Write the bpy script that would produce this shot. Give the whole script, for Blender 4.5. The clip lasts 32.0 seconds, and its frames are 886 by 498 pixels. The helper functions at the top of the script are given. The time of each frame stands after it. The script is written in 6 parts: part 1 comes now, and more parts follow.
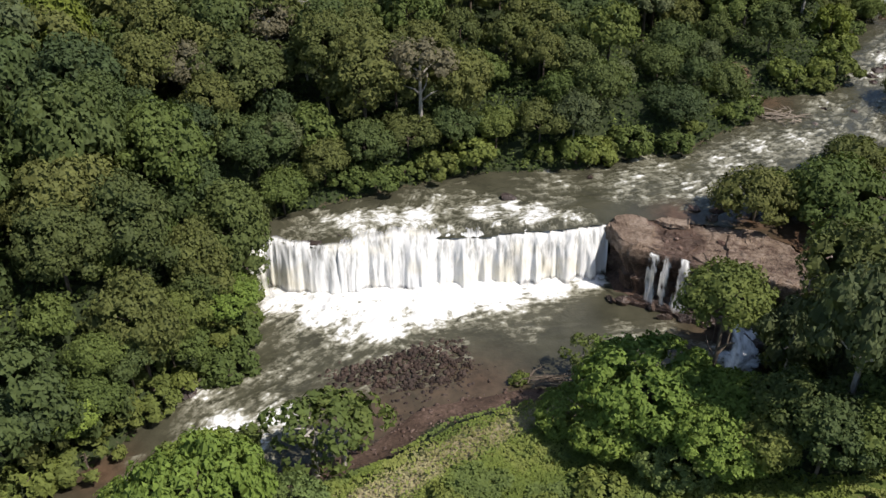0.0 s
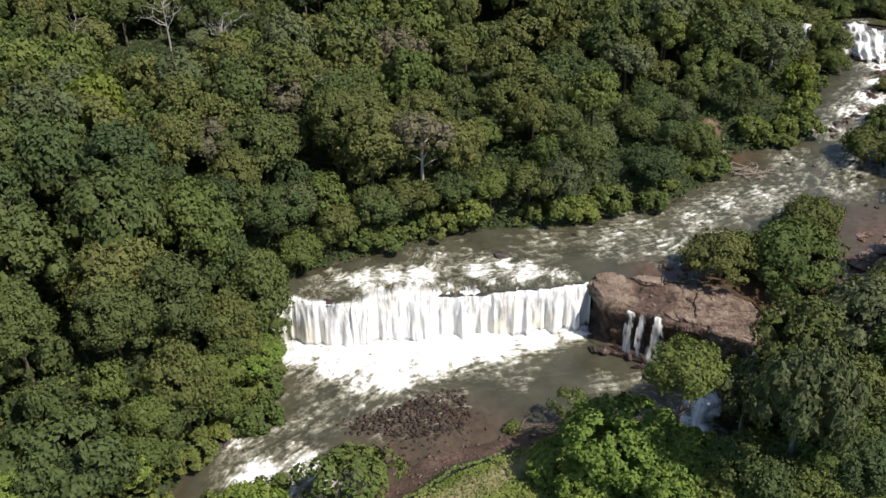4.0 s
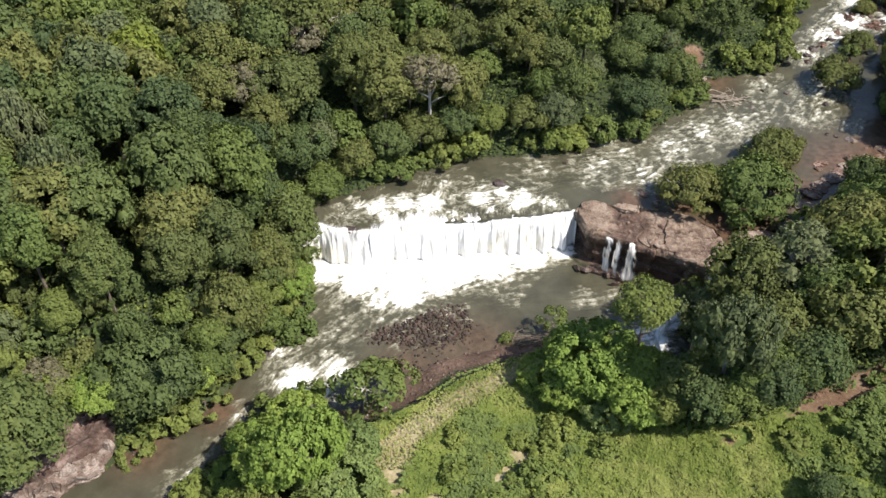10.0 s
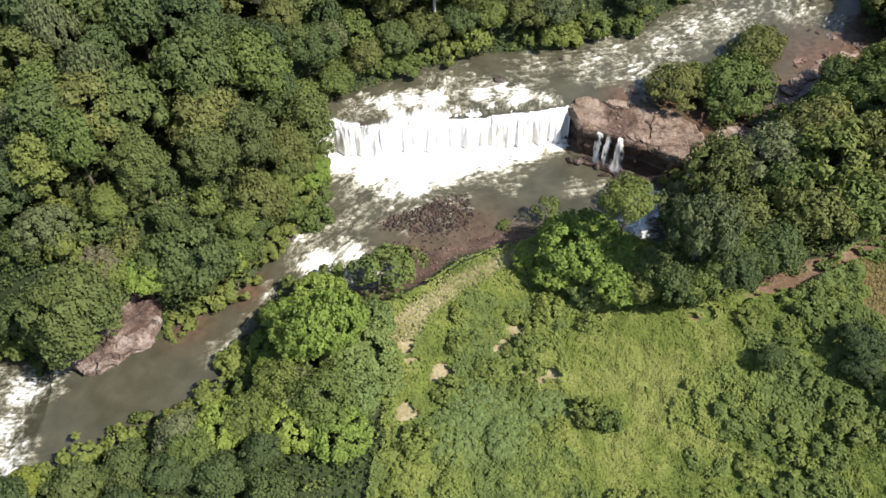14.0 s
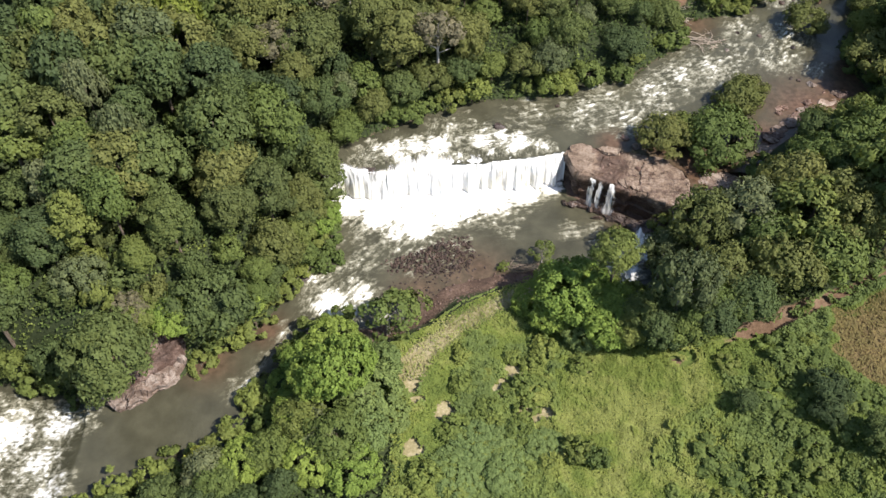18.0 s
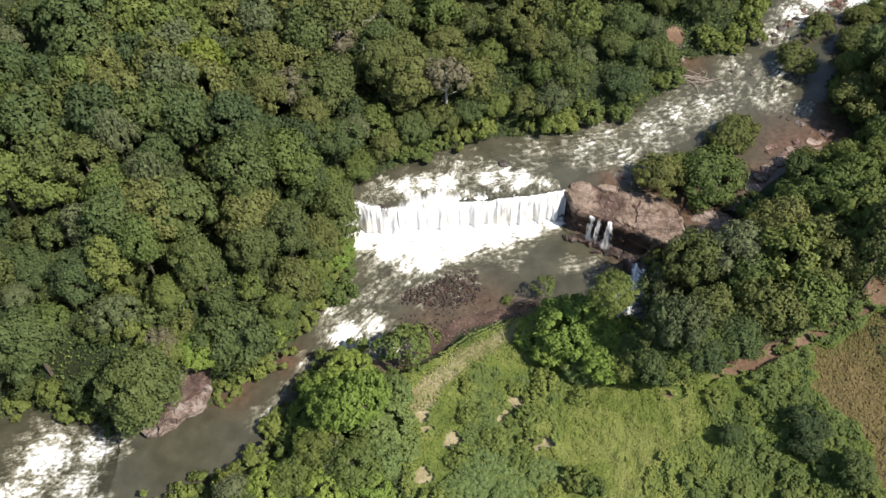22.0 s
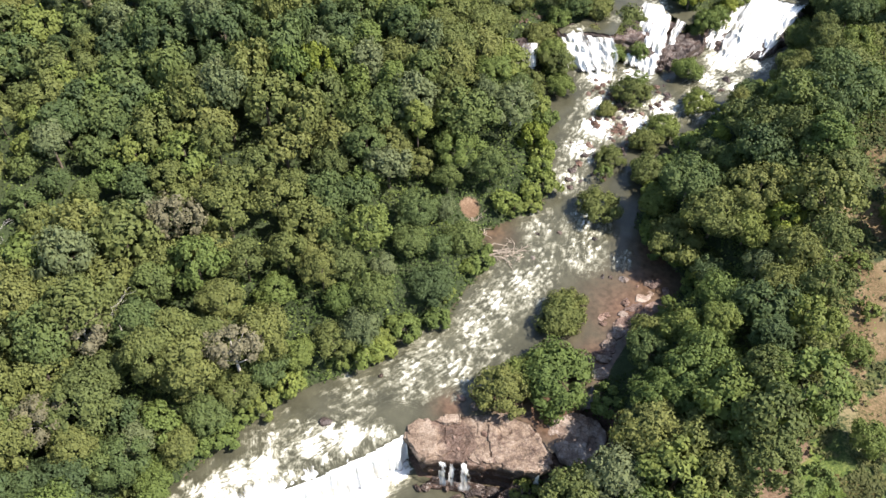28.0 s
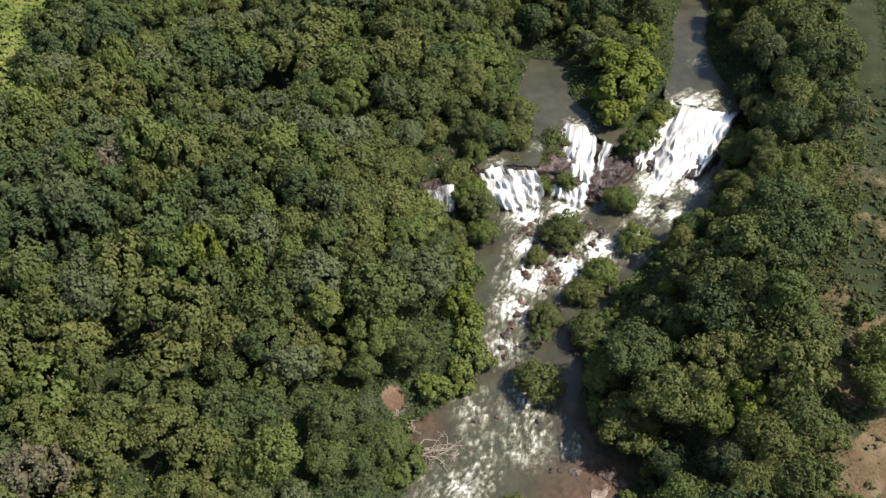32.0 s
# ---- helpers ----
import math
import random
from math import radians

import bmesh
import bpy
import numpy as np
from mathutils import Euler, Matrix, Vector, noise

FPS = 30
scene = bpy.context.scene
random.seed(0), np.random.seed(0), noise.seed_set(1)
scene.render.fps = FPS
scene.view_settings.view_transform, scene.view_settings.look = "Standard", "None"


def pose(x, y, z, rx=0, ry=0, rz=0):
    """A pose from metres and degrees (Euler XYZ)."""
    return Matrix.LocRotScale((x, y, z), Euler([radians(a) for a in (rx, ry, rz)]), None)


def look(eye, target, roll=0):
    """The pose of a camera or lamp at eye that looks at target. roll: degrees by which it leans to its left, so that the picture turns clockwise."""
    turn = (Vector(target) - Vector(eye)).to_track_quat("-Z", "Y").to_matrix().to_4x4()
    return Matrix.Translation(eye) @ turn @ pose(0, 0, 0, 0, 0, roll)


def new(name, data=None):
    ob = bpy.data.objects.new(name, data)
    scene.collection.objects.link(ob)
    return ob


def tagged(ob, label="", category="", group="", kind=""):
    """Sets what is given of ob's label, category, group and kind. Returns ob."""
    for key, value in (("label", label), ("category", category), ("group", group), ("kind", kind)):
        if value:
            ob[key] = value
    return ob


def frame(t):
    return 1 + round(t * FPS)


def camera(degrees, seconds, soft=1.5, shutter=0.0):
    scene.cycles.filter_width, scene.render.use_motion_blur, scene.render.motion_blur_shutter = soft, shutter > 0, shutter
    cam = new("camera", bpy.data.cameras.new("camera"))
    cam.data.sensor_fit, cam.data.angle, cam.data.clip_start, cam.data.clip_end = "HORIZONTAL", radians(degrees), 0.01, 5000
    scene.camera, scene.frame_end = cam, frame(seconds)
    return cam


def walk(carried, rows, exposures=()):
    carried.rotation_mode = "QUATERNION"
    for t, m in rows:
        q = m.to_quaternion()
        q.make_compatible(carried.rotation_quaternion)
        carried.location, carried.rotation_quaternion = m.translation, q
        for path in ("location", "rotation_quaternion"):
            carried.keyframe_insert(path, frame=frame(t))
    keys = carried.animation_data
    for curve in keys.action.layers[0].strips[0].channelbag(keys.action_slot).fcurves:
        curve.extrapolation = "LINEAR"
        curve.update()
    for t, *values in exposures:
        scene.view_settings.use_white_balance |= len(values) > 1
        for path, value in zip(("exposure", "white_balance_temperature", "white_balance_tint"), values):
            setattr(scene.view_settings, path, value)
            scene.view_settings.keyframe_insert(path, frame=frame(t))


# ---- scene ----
cam = camera(55.37, 32.0)
PATH = [
    (0, (-4.59, -87.77, 57.67), (-2.47, -36.87, 25.97), 0.09),
    (0.5, (-4.78, -87.57, 59.42), (-2.55, -36.73, 27.65), 0.08),
    (1, (-4.83, -87.60, 61.09), (-2.56, -36.73, 29.36), 0.11),
    (1.5, (-4.93, -87.70, 62.59), (-2.59, -36.80, 30.91), 0.11),
    (2, (-5.08, -87.86, 64.17), (-2.68, -36.89, 32.62), 0.10),
    (2.5, (-5.22, -88.21, 65.82), (-2.72, -37.20, 34.33), 0.08),
    (3, (-5.43, -89.31, 67.62), (-2.88, -38.34, 36.06), 0.10),
    (3.5, (-5.75, -91.24, 69.55), (-3.07, -40.44, 37.73), 0.20),
    (5.5, (-6.73, -100.92, 75.67), (-4.10, -50.47, 43.29), -0.05),
    (6, (-6.99, -101.64, 77.15), (-4.38, -51.10, 44.93), -0.01),
    (6.5, (-7.05, -101.65, 78.66), (-4.44, -51.02, 46.58), 0.03),
    (7, (-7.08, -101.55, 80.35), (-4.51, -51.96, 46.67), 0.05),
    (7.5, (-7.07, -101.57, 81.97), (-4.57, -53.01, 46.83), 0.04),
    (8, (-6.97, -101.61, 83.53), (-4.52, -53.06, 48.36), -0.04),
    (8.5, (-6.97, -101.42, 85.14), (-4.58, -53.84, 48.67), -0.07),
    (9, (-6.93, -101.36, 86.92), (-4.73, -56.42, 47.23), -0.14),
    (9.5, (-6.91, -101.61, 88.58), (-4.75, -57.08, 48.43), -0.14),
    (10, (-6.91, -101.65, 90.12), (-4.72, -57.12, 49.97), -0.05),
    (10.5, (-7.01, -101.50, 91.75), (-4.82, -58.06, 50.42), -0.00),
    (11, (-7.13, -101.74, 93.31), (-4.97, -59.69, 50.57), 0.02),
    (11.5, (-7.25, -102.29, 94.81), (-5.10, -60.63, 51.69), -0.01),
    (12, (-7.48, -103.51, 96.37), (-5.35, -61.92, 53.18), -0.08),
    (12.5, (-7.90, -104.82, 97.85), (-5.67, -64.54, 53.43), 0.08),
    (13, (-8.17, -106.66, 99.24), (-6.13, -69.25, 52.37), 0.11),
    (13.5, (-8.24, -107.56, 100.58), (-6.25, -70.06, 53.79), 0.10),
    (14, (-8.39, -107.70, 102.07), (-6.34, -70.09, 55.36), 0.16),
    (14.5, (-8.50, -107.67, 103.63), (-6.44, -70.11, 56.89), 0.17),
    (16.5, (-8.59, -107.85, 109.80), (-6.57, -70.36, 63.00), 0.16),
    (17, (-8.63, -107.83, 111.29), (-6.68, -70.36, 64.47), 0.12),
    (17.5, (-8.72, -107.77, 112.85), (-6.78, -70.36, 65.98), 0.11),
    (18, (-8.78, -107.82, 114.48), (-6.81, -70.50, 67.53), 0.14),
    (18.5, (-8.90, -107.71, 116.03), (-6.90, -70.51, 68.99), 0.23),
    (19, (-9.03, -107.67, 117.65), (-7.04, -70.53, 70.57), 0.23),
    (19.5, (-9.16, -107.71, 119.21), (-7.18, -70.64, 72.08), 0.27),
    (20, (-9.20, -107.76, 120.74), (-7.27, -70.73, 73.58), 0.23),
    (20.5, (-9.17, -107.78, 122.27), (-7.33, -70.80, 75.05), 0.12),
    (21, (-9.30, -107.76, 123.75), (-7.47, -70.82, 76.51), 0.12),
    (21.5, (-9.47, -107.60, 125.38), (-7.69, -70.74, 78.07), 0.11),
    (22, (-9.60, -107.26, 126.88), (-7.90, -70.54, 79.46), 0.01),
    (22.5, (-9.53, -106.30, 128.33), (-8.02, -69.61, 80.87), -0.19),
    (23, (-9.40, -104.40, 129.84), (-8.09, -67.73, 82.37), -0.34),
    (23.5, (-9.04, -101.78, 131.20), (-7.94, -65.09, 83.74), -0.52),
    (24, (-8.28, -98.40, 132.16), (-7.42, -61.25, 85.05), -0.70),
    (24.5, (-7.47, -94.64, 132.47), (-6.73, -57.17, 85.61), -0.80),
    (26.5, (-6.31, -77.35, 130.40), (2.48, -39.84, 84.41), 0.58),
    (27, (-4.72, -73.27, 130.71), (5.22, -35.82, 84.90), 0.53),
    (27.5, (-2.83, -69.24, 131.12), (9.87, -32.46, 85.44), 0.41),
    (28, (-0.92, -65.23, 131.56), (13.93, -29.07, 86.04), 0.36),
    (28.5, (1.11, -61.31, 131.92), (18.10, -25.99, 86.49), 0.23),
    (29, (3.32, -57.53, 132.19), (22.13, -22.89, 86.96), 0.03),
    (29.5, (5.59, -53.78, 132.54), (24.88, -19.26, 87.42), -0.00),
    (30, (8.00, -50.15, 132.93), (27.28, -15.34, 88.02), -0.04),
    (30.5, (10.47, -46.65, 133.46), (29.68, -11.63, 88.69), -0.12),
    (31, (13.14, -42.90, 133.89), (32.26, -7.59, 89.31), -0.33),
    (31.5, (15.63, -39.11, 134.46), (34.68, -3.63, 89.98), -0.47),
    (32, (17.92, -35.16, 134.84), (37.03, 0.57, 90.59), -0.57),
]
# the clip's camera opens up and closes down on the way: seconds, stops
EXPOSURE = [(0, 0.15), (3.5, 0.27), (6, 0.45), (9, 0.77), (13, 0.88), (20, 0.80), (23, 0.66), (25, 0.66), (28, 1.34), (30, 0.90), (32, 0.60)]
walk(cam, [(t, look(eye, aim, roll)) for t, eye, aim, roll in PATH], EXPOSURE)

# world, sun
world = bpy.data.worlds.new("sky")
scene.world = world
world.use_nodes = True
wn = world.node_tree.nodes
sky = wn.new("ShaderNodeTexSky")
sky.sky_type = "NISHITA"
sky.sun_disc = False
SUN_EL, SUN_AZ = 53.0, 120.0          # degrees above the horizon; degrees from +y towards +x
sky.sun_elevation, sky.sun_rotation = radians(SUN_EL), radians(SUN_AZ)
world.node_tree.links.new(sky.outputs[0], wn["Background"].inputs[0])
wn["Background"].inputs[1].default_value = 0.112
sun_data = bpy.data.lights.new("sun", "SUN")
sun_data.energy, sun_data.angle, sun_data.color = 5.0, radians(0.55), (1.0, 0.93, 0.87)
sun_ob = new("sun", sun_data)
sun_to = Vector((math.sin(radians(SUN_AZ)) * math.cos(radians(SUN_EL)), math.cos(radians(SUN_AZ)) * math.cos(radians(SUN_EL)), math.sin(radians(SUN_EL))))
sun_ob.matrix_world = look(sun_to * 300, (0, 0, 0))


# ---------------------------------------------------------------- materials
class Mat:
    """A node material with a few helpers."""

    def __init__(self, name):
        self.m = bpy.data.materials.new(name)
        self.m.use_nodes = True
        self.t = self.m.node_tree
        self.b = self.t.nodes["Principled BSDF"]
        self.out = self.t.nodes["Material Output"]

    def n(self, kind, **kw):
        nd = self.t.nodes.new(kind)
        for k, v in kw.items():
            nd.inputs[k].default_value = v
        return nd

    def ln(self, a, b):
        self.t.links.new(a, b)

    def pos(self, scale=(1, 1, 1), turn=0.0):
        g = self.n("ShaderNodeNewGeometry")
        mp = self.n("ShaderNodeMapping")
        mp.inputs["Scale"].default_value = scale
        mp.inputs["Rotation"].default_value = (0, 0, turn)
        self.ln(g.outputs["Position"], mp.inputs["Vector"])
        return mp.outputs[0]

    def noise(self, scale, detail=4, vec=None, rough=0.55):
        nd = self.n("ShaderNodeTexNoise", Scale=scale, Detail=detail, Roughness=rough)
        self.ln(vec if vec is not None else self.pos(), nd.inputs["Vector"])
        return nd.outputs["Fac"]

    def ramp(self, fac, stops):
        nd = self.n("ShaderNodeValToRGB")
        el = nd.color_ramp.elements
        while len(el) < len(stops):
            el.new(0.5)
        for e, (p, c) in zip(el, stops):
            e.position = p
            e.color = (*c, 1) if len(c) == 3 else c
        self.ln(fac, nd.inputs[0])
        return nd.outputs[0]

    def mix(self, fac, a, b, blend="MIX"):
        nd = self.n("ShaderNodeMix")
        nd.data_type, nd.blend_type = "RGBA", blend
        for sock, v in ((nd.inputs[0], fac), (nd.inputs[6], a), (nd.inputs[7], b)):
            if isinstance(v, (int, float)):
                sock.default_value = v
            elif isinstance(v, tuple):
                sock.default_value = (*v, 1)
            else:
                self.ln(v, sock)
        return nd.outputs[2]

    def math(self, op, a, b=0.0, c=None, clamp=False):
        nd = self.n("ShaderNodeMath")
        nd.operation, nd.use_clamp = op, clamp
        for i, v in enumerate((a, b) if c is None else (a, b, c)):
            if isinstance(v, (int, float)):
                nd.inputs[i].default_value = v
            else:
                self.ln(v, nd.inputs[i])
        return nd.outputs[0]

    def bump(self, height, strength=0.5, dist=0.1):
        nd = self.n("ShaderNodeBump", Strength=strength, Distance=dist)
        self.ln(height, nd.inputs["Height"])
        self.ln(nd.outputs[0], self.b.inputs["Normal"])

    def base(self, col, rough=0.8, spec=0.3):
        if isinstance(col, tuple):
            self.b.inputs["Base Color"].default_value = (*col, 1)
        else:
            self.ln(col, self.b.inputs["Base Color"])
        if isinstance(rough, float):
            self.b.inputs["Roughness"].default_value = rough
        else:
            self.ln(rough, self.b.inputs["Roughness"])
        self.b.inputs["Specular IOR Level"].default_value = spec
        return self.m


def leaf_mat(name, dark, mid, light, transl=0.16, joined=False):
    """Foliage: hue differs from tree to tree and from clump to clump."""
    k = Mat(name)
    oi = k.n("ShaderNodeObjectInfo")
    geo = k.n("ShaderNodeNewGeometry")
    wide = k.noise(0.09, 2)
    own = oi.outputs["Random"]
    if joined:
        tone_at = k.n("ShaderNodeAttribute")
        tone_at.attribute_name = "tone"
        own = tone_at.outputs["Fac"]
    per = k.math("ADD", k.math("MULTIPLY", own, 0.6), k.math("MULTIPLY", wide, 0.4))
    tone = k.ramp(per, [(0.15, dark), (0.5, mid), (0.85, light)])
    fleck = k.ramp(geo.outputs["Random Per Island"], [(0.0, (0.84, 0.85, 0.86)), (0.5, (0.99, 0.99, 0.98)), (1.0, (1.14, 1.13, 1.03))])
    col = k.mix(1.0, tone, fleck, "MULTIPLY")
    m = k.base(col, 0.7, 0.12)
    tr = k.n("ShaderNodeBsdfTranslucent")
    k.ln(k.mix(1.0, col, (1.25, 1.3, 0.55), "MULTIPLY"), tr.inputs[0])
    mx = k.n("ShaderNodeMixShader", Fac=transl)
    k.ln(k.b.outputs[0], mx.inputs[1])
    k.ln(tr.outputs[0], mx.inputs[2])
    k.ln(mx.outputs[0], k.out.inputs[0])
    return m


GREENS = {
    "deep": ("leaf_deep_green", (0.046, 0.066, 0.029), (0.065, 0.090, 0.033), (0.092, 0.114, 0.036)),
    "fresh": ("leaf_fresh_green", (0.069, 0.098, 0.029), (0.097, 0.126, 0.035), (0.134, 0.152, 0.041)),
    "olive": ("leaf_olive", (0.072, 0.090, 0.032), (0.098, 0.111, 0.035), (0.124, 0.130, 0.042)),
    "grey": ("leaf_grey_green", (0.074, 0.092, 0.042), (0.094, 0.113, 0.051), (0.120, 0.134, 0.066)),
    "dry": ("leaf_dry_brown", (0.098, 0.094, 0.058), (0.122, 0.112, 0.068), (0.150, 0.134, 0.086)),
    "creeper": ("leaf_creeper_light_green", (0.122, 0.178, 0.038), (0.150, 0.208, 0.044), (0.182, 0.232, 0.050)),
    "vine": ("leaf_vine_blue_green", (0.112, 0.154, 0.054), (0.130, 0.174, 0.058), (0.152, 0.192, 0.062)),
    "bright": ("leaf_bright_yellow_green", (0.112, 0.140, 0.026), (0.140, 0.162, 0.030), (0.176, 0.186, 0.036)),
}
LEAF = {key: leaf_mat(*spec) for key, spec in GREENS.items()}
WOODS = {key: leaf_mat(spec[0] + "_far", *spec[1:], joined=True) for key, spec in GREENS.items()}
LEAF["grass"] = leaf_mat("grass_blades", (0.118, 0.158, 0.040), (0.164, 0.204, 0.048), (0.236, 0.256, 0.080), 0.26, joined=True)
LEAF["herb"] = leaf_mat("herb_leaves", (0.106, 0.142, 0.046), (0.144, 0.184, 0.052), (0.186, 0.216, 0.056), 0.24, joined=True)
LEAF["shrub"] = leaf_mat("shrub_leaves", (0.098, 0.130, 0.036), (0.130, 0.162, 0.042), (0.168, 0.192, 0.050), 0.22)
LEAF["under"] = leaf_mat("undergrowth_leaves", (0.036, 0.056, 0.018), (0.058, 0.084, 0.024), (0.088, 0.112, 0.032), joined=True)
LEAF["crop"] = leaf_mat("field_leaves", (0.042, 0.066, 0.018), (0.056, 0.082, 0.022), (0.078, 0.100, 0.028), joined=True)
LEAF["verge"] = leaf_mat("verge_blades", (0.066, 0.074, 0.028), (0.104, 0.104, 0.038), (0.170, 0.146, 0.064), joined=True)
LEAF["straw"] = leaf_mat("dry_grass_blades", (0.175, 0.172, 0.062), (0.240, 0.228, 0.100), (0.330, 0.305, 0.165), joined=True)
LEAF["sward"] = leaf_mat("field_grass_blades", (0.140, 0.118, 0.046), (0.205, 0.156, 0.072), (0.270, 0.208, 0.110), joined=True)


def bark_mat(name, a, b):
    k = Mat(name)
    v = k.pos((1, 1, 0.25))
    f = k.noise(5.0, 5, v)
    k.bump(f, 0.6, 0.05)
    return k.base(k.ramp(f, [(0.3, a), (0.7, b)]), 0.9, 0.15)


BARK = bark_mat("bark_brown", (0.060, 0.045, 0.032), (0.170, 0.140, 0.110))
PALE_BARK = bark_mat("bark_pale_grey", (0.24, 0.22, 0.19), (0.48, 0.45, 0.40))
DEAD_WOOD = bark_mat("wood_weathered", (0.20, 0.16, 0.12), (0.42, 0.36, 0.29))


def rock_mat(name, dark, mid, light, wet):
    k = Mat(name)
    big, fine = k.noise(0.35, 5), k.noise(3.2, 8)
    v = k.n("ShaderNodeTexVoronoi", Scale=0.42)
    v.feature = "DISTANCE_TO_EDGE"
    warp = k.n("ShaderNodeVectorMath")
    warp.operation = "ADD"
    nz = k.n("ShaderNodeTexNoise", Scale=0.8, Detail=5)
    k.ln(k.pos(), nz.inputs["Vector"])
    k.ln(k.pos((1, 1, 1.6)), warp.inputs[0])
    k.ln(nz.outputs["Color"], warp.inputs[1])
    k.ln(warp.outputs[0], v.inputs["Vector"])
    crack = k.ramp(v.outputs["Distance"], [(0.0, (0.30, 0.27, 0.24)), (0.035, (1, 1, 1))])
    stain = k.ramp(k.noise(0.55, 6, None, 0.65), [(0.42, (1, 1, 1)), (0.56, (0.50, 0.40, 0.34))])
    c = k.ramp(k.math("ADD", k.math("MULTIPLY", big, 0.6), k.math("MULTIPLY", fine, 0.4)), [(0.34, dark), (0.5, mid), (0.64, light)])
    oi = k.n("ShaderNodeObjectInfo")
    c = k.mix(1.0, c, k.ramp(oi.outputs["Random"], [(0, (0.75, 0.75, 0.77)), (1, (1.18, 1.12, 1.06))]), "MULTIPLY")
    c = k.mix(0.6, c, crack, "MULTIPLY")
    c = k.mix(0.75, c, stain, "MULTIPLY")
    k.bump(k.math("ADD", fine, k.math("MULTIPLY", big, 1.5)), 0.7, 0.25)
    return k.base(c, k.math("SUBTRACT", 0.95, k.math("MULTIPLY", big, wet)), 0.4)


BROWN_ROCK = rock_mat("rock_brown_wet", (0.045, 0.027, 0.018), (0.105, 0.064, 0.044), (0.200, 0.135, 0.100), 0.8)
ROCK = rock_mat("rock_red_brown", (0.070, 0.046, 0.036), (0.150, 0.104, 0.084), (0.280, 0.212, 0.178), 0.4)
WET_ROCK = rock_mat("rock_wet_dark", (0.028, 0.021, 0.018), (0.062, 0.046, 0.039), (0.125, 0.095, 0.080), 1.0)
PALE_ROCK = rock_mat("rock_pale", (0.135, 0.105, 0.086), (0.235, 0.195, 0.165), (0.380, 0.330, 0.285), 0.2)


def water_mat():
    """Silty river water with foam where the mesh says that it breaks."""
    k = Mat("river_water")
    at = k.n("ShaderNodeAttribute")
    at.attribute_name = "foam"
    sh = k.n("ShaderNodeAttribute")
    sh.attribute_name = "shallow"
    rg = k.n("ShaderNodeAttribute")
    rg.attribute_name = "rough"
    fv = k.n("ShaderNodeAttribute")
    fv.attribute_name = "flow"
    streak = k.noise(1.0, 9, fv.outputs["Vector"], 0.66)
    fine = k.noise(1.15, 10, None, 0.74)
    churn = k.noise(0.42, 10, None, 0.66)
    wild = k.math("SUBTRACT", rg.outputs["Fac"], 0.85, clamp=True)
    body = k.math("ADD", k.math("MULTIPLY", streak, k.math("SUBTRACT", 1.0, wild)), k.math("MULTIPLY", churn, wild))
    lace = k.n("ShaderNodeTexNoise", Scale=1.7, Detail=7, Roughness=0.6, Distortion=0.9)
    k.ln(fv.outputs["Vector"], lace.inputs["Vector"])
    vein = k.math("SUBTRACT", 1.0, k.math("MULTIPLY", k.math("ABSOLUTE", k.math("SUBTRACT", lace.outputs["Fac"], 0.5)), 9.0), clamp=True)
    grain = k.math("ADD", k.math("MULTIPLY", k.math("SUBTRACT", body, 0.5), 2.4), k.math("MULTIPLY", k.math("SUBTRACT", fine, 0.5), 2.6))
    f = k.math("MULTIPLY", at.outputs["Fac"], k.math("ADD", 0.62, grain))
    f = k.math("ADD", f, k.math("MULTIPLY", grain, k.math("MULTIPLY", rg.outputs["Fac"], 0.42)))
    f = k.math("ADD", f, k.math("MULTIPLY", vein, k.math("MULTIPLY", rg.outputs["Fac"], 0.20)))
    f = k.math("ADD", f, k.math("MULTIPLY", k.math("SUBTRACT", rg.outputs["Fac"], 0.80, clamp=True), 0.80))
    foam = k.ramp(f, [(0.06, (0, 0, 0)), (0.44, (0.36, 0.36, 0.36)), (0.92, (1, 1, 1))])
    silt = k.ramp(k.noise(0.25, 4), [(0.3, (0.040, 0.039, 0.025)), (0.7, (0.072, 0.069, 0.045))])
    silt = k.mix(sh.outputs["Fac"], silt, k.ramp(k.noise(0.9, 6), [(0.3, (0.055, 0.030, 0.018)), (0.7, (0.150, 0.090, 0.058))]))
    milky = k.ramp(foam, [(0.0, (0.15, 0.14, 0.09)), (0.45, (0.30, 0.29, 0.22)), (1.0, (0.74, 0.74, 0.72))])
    col = k.mix(k.math("MULTIPLY", foam, 2.2, clamp=True), silt, milky)
    rough = k.math("ADD", 0.16, k.math("MULTIPLY", foam, 0.75))
    k.bump(k.math("ADD", k.noise(2.4, 6), k.noise(0.7, 3)), 0.35, 0.18)
    return k.base(col, rough, 0.35)


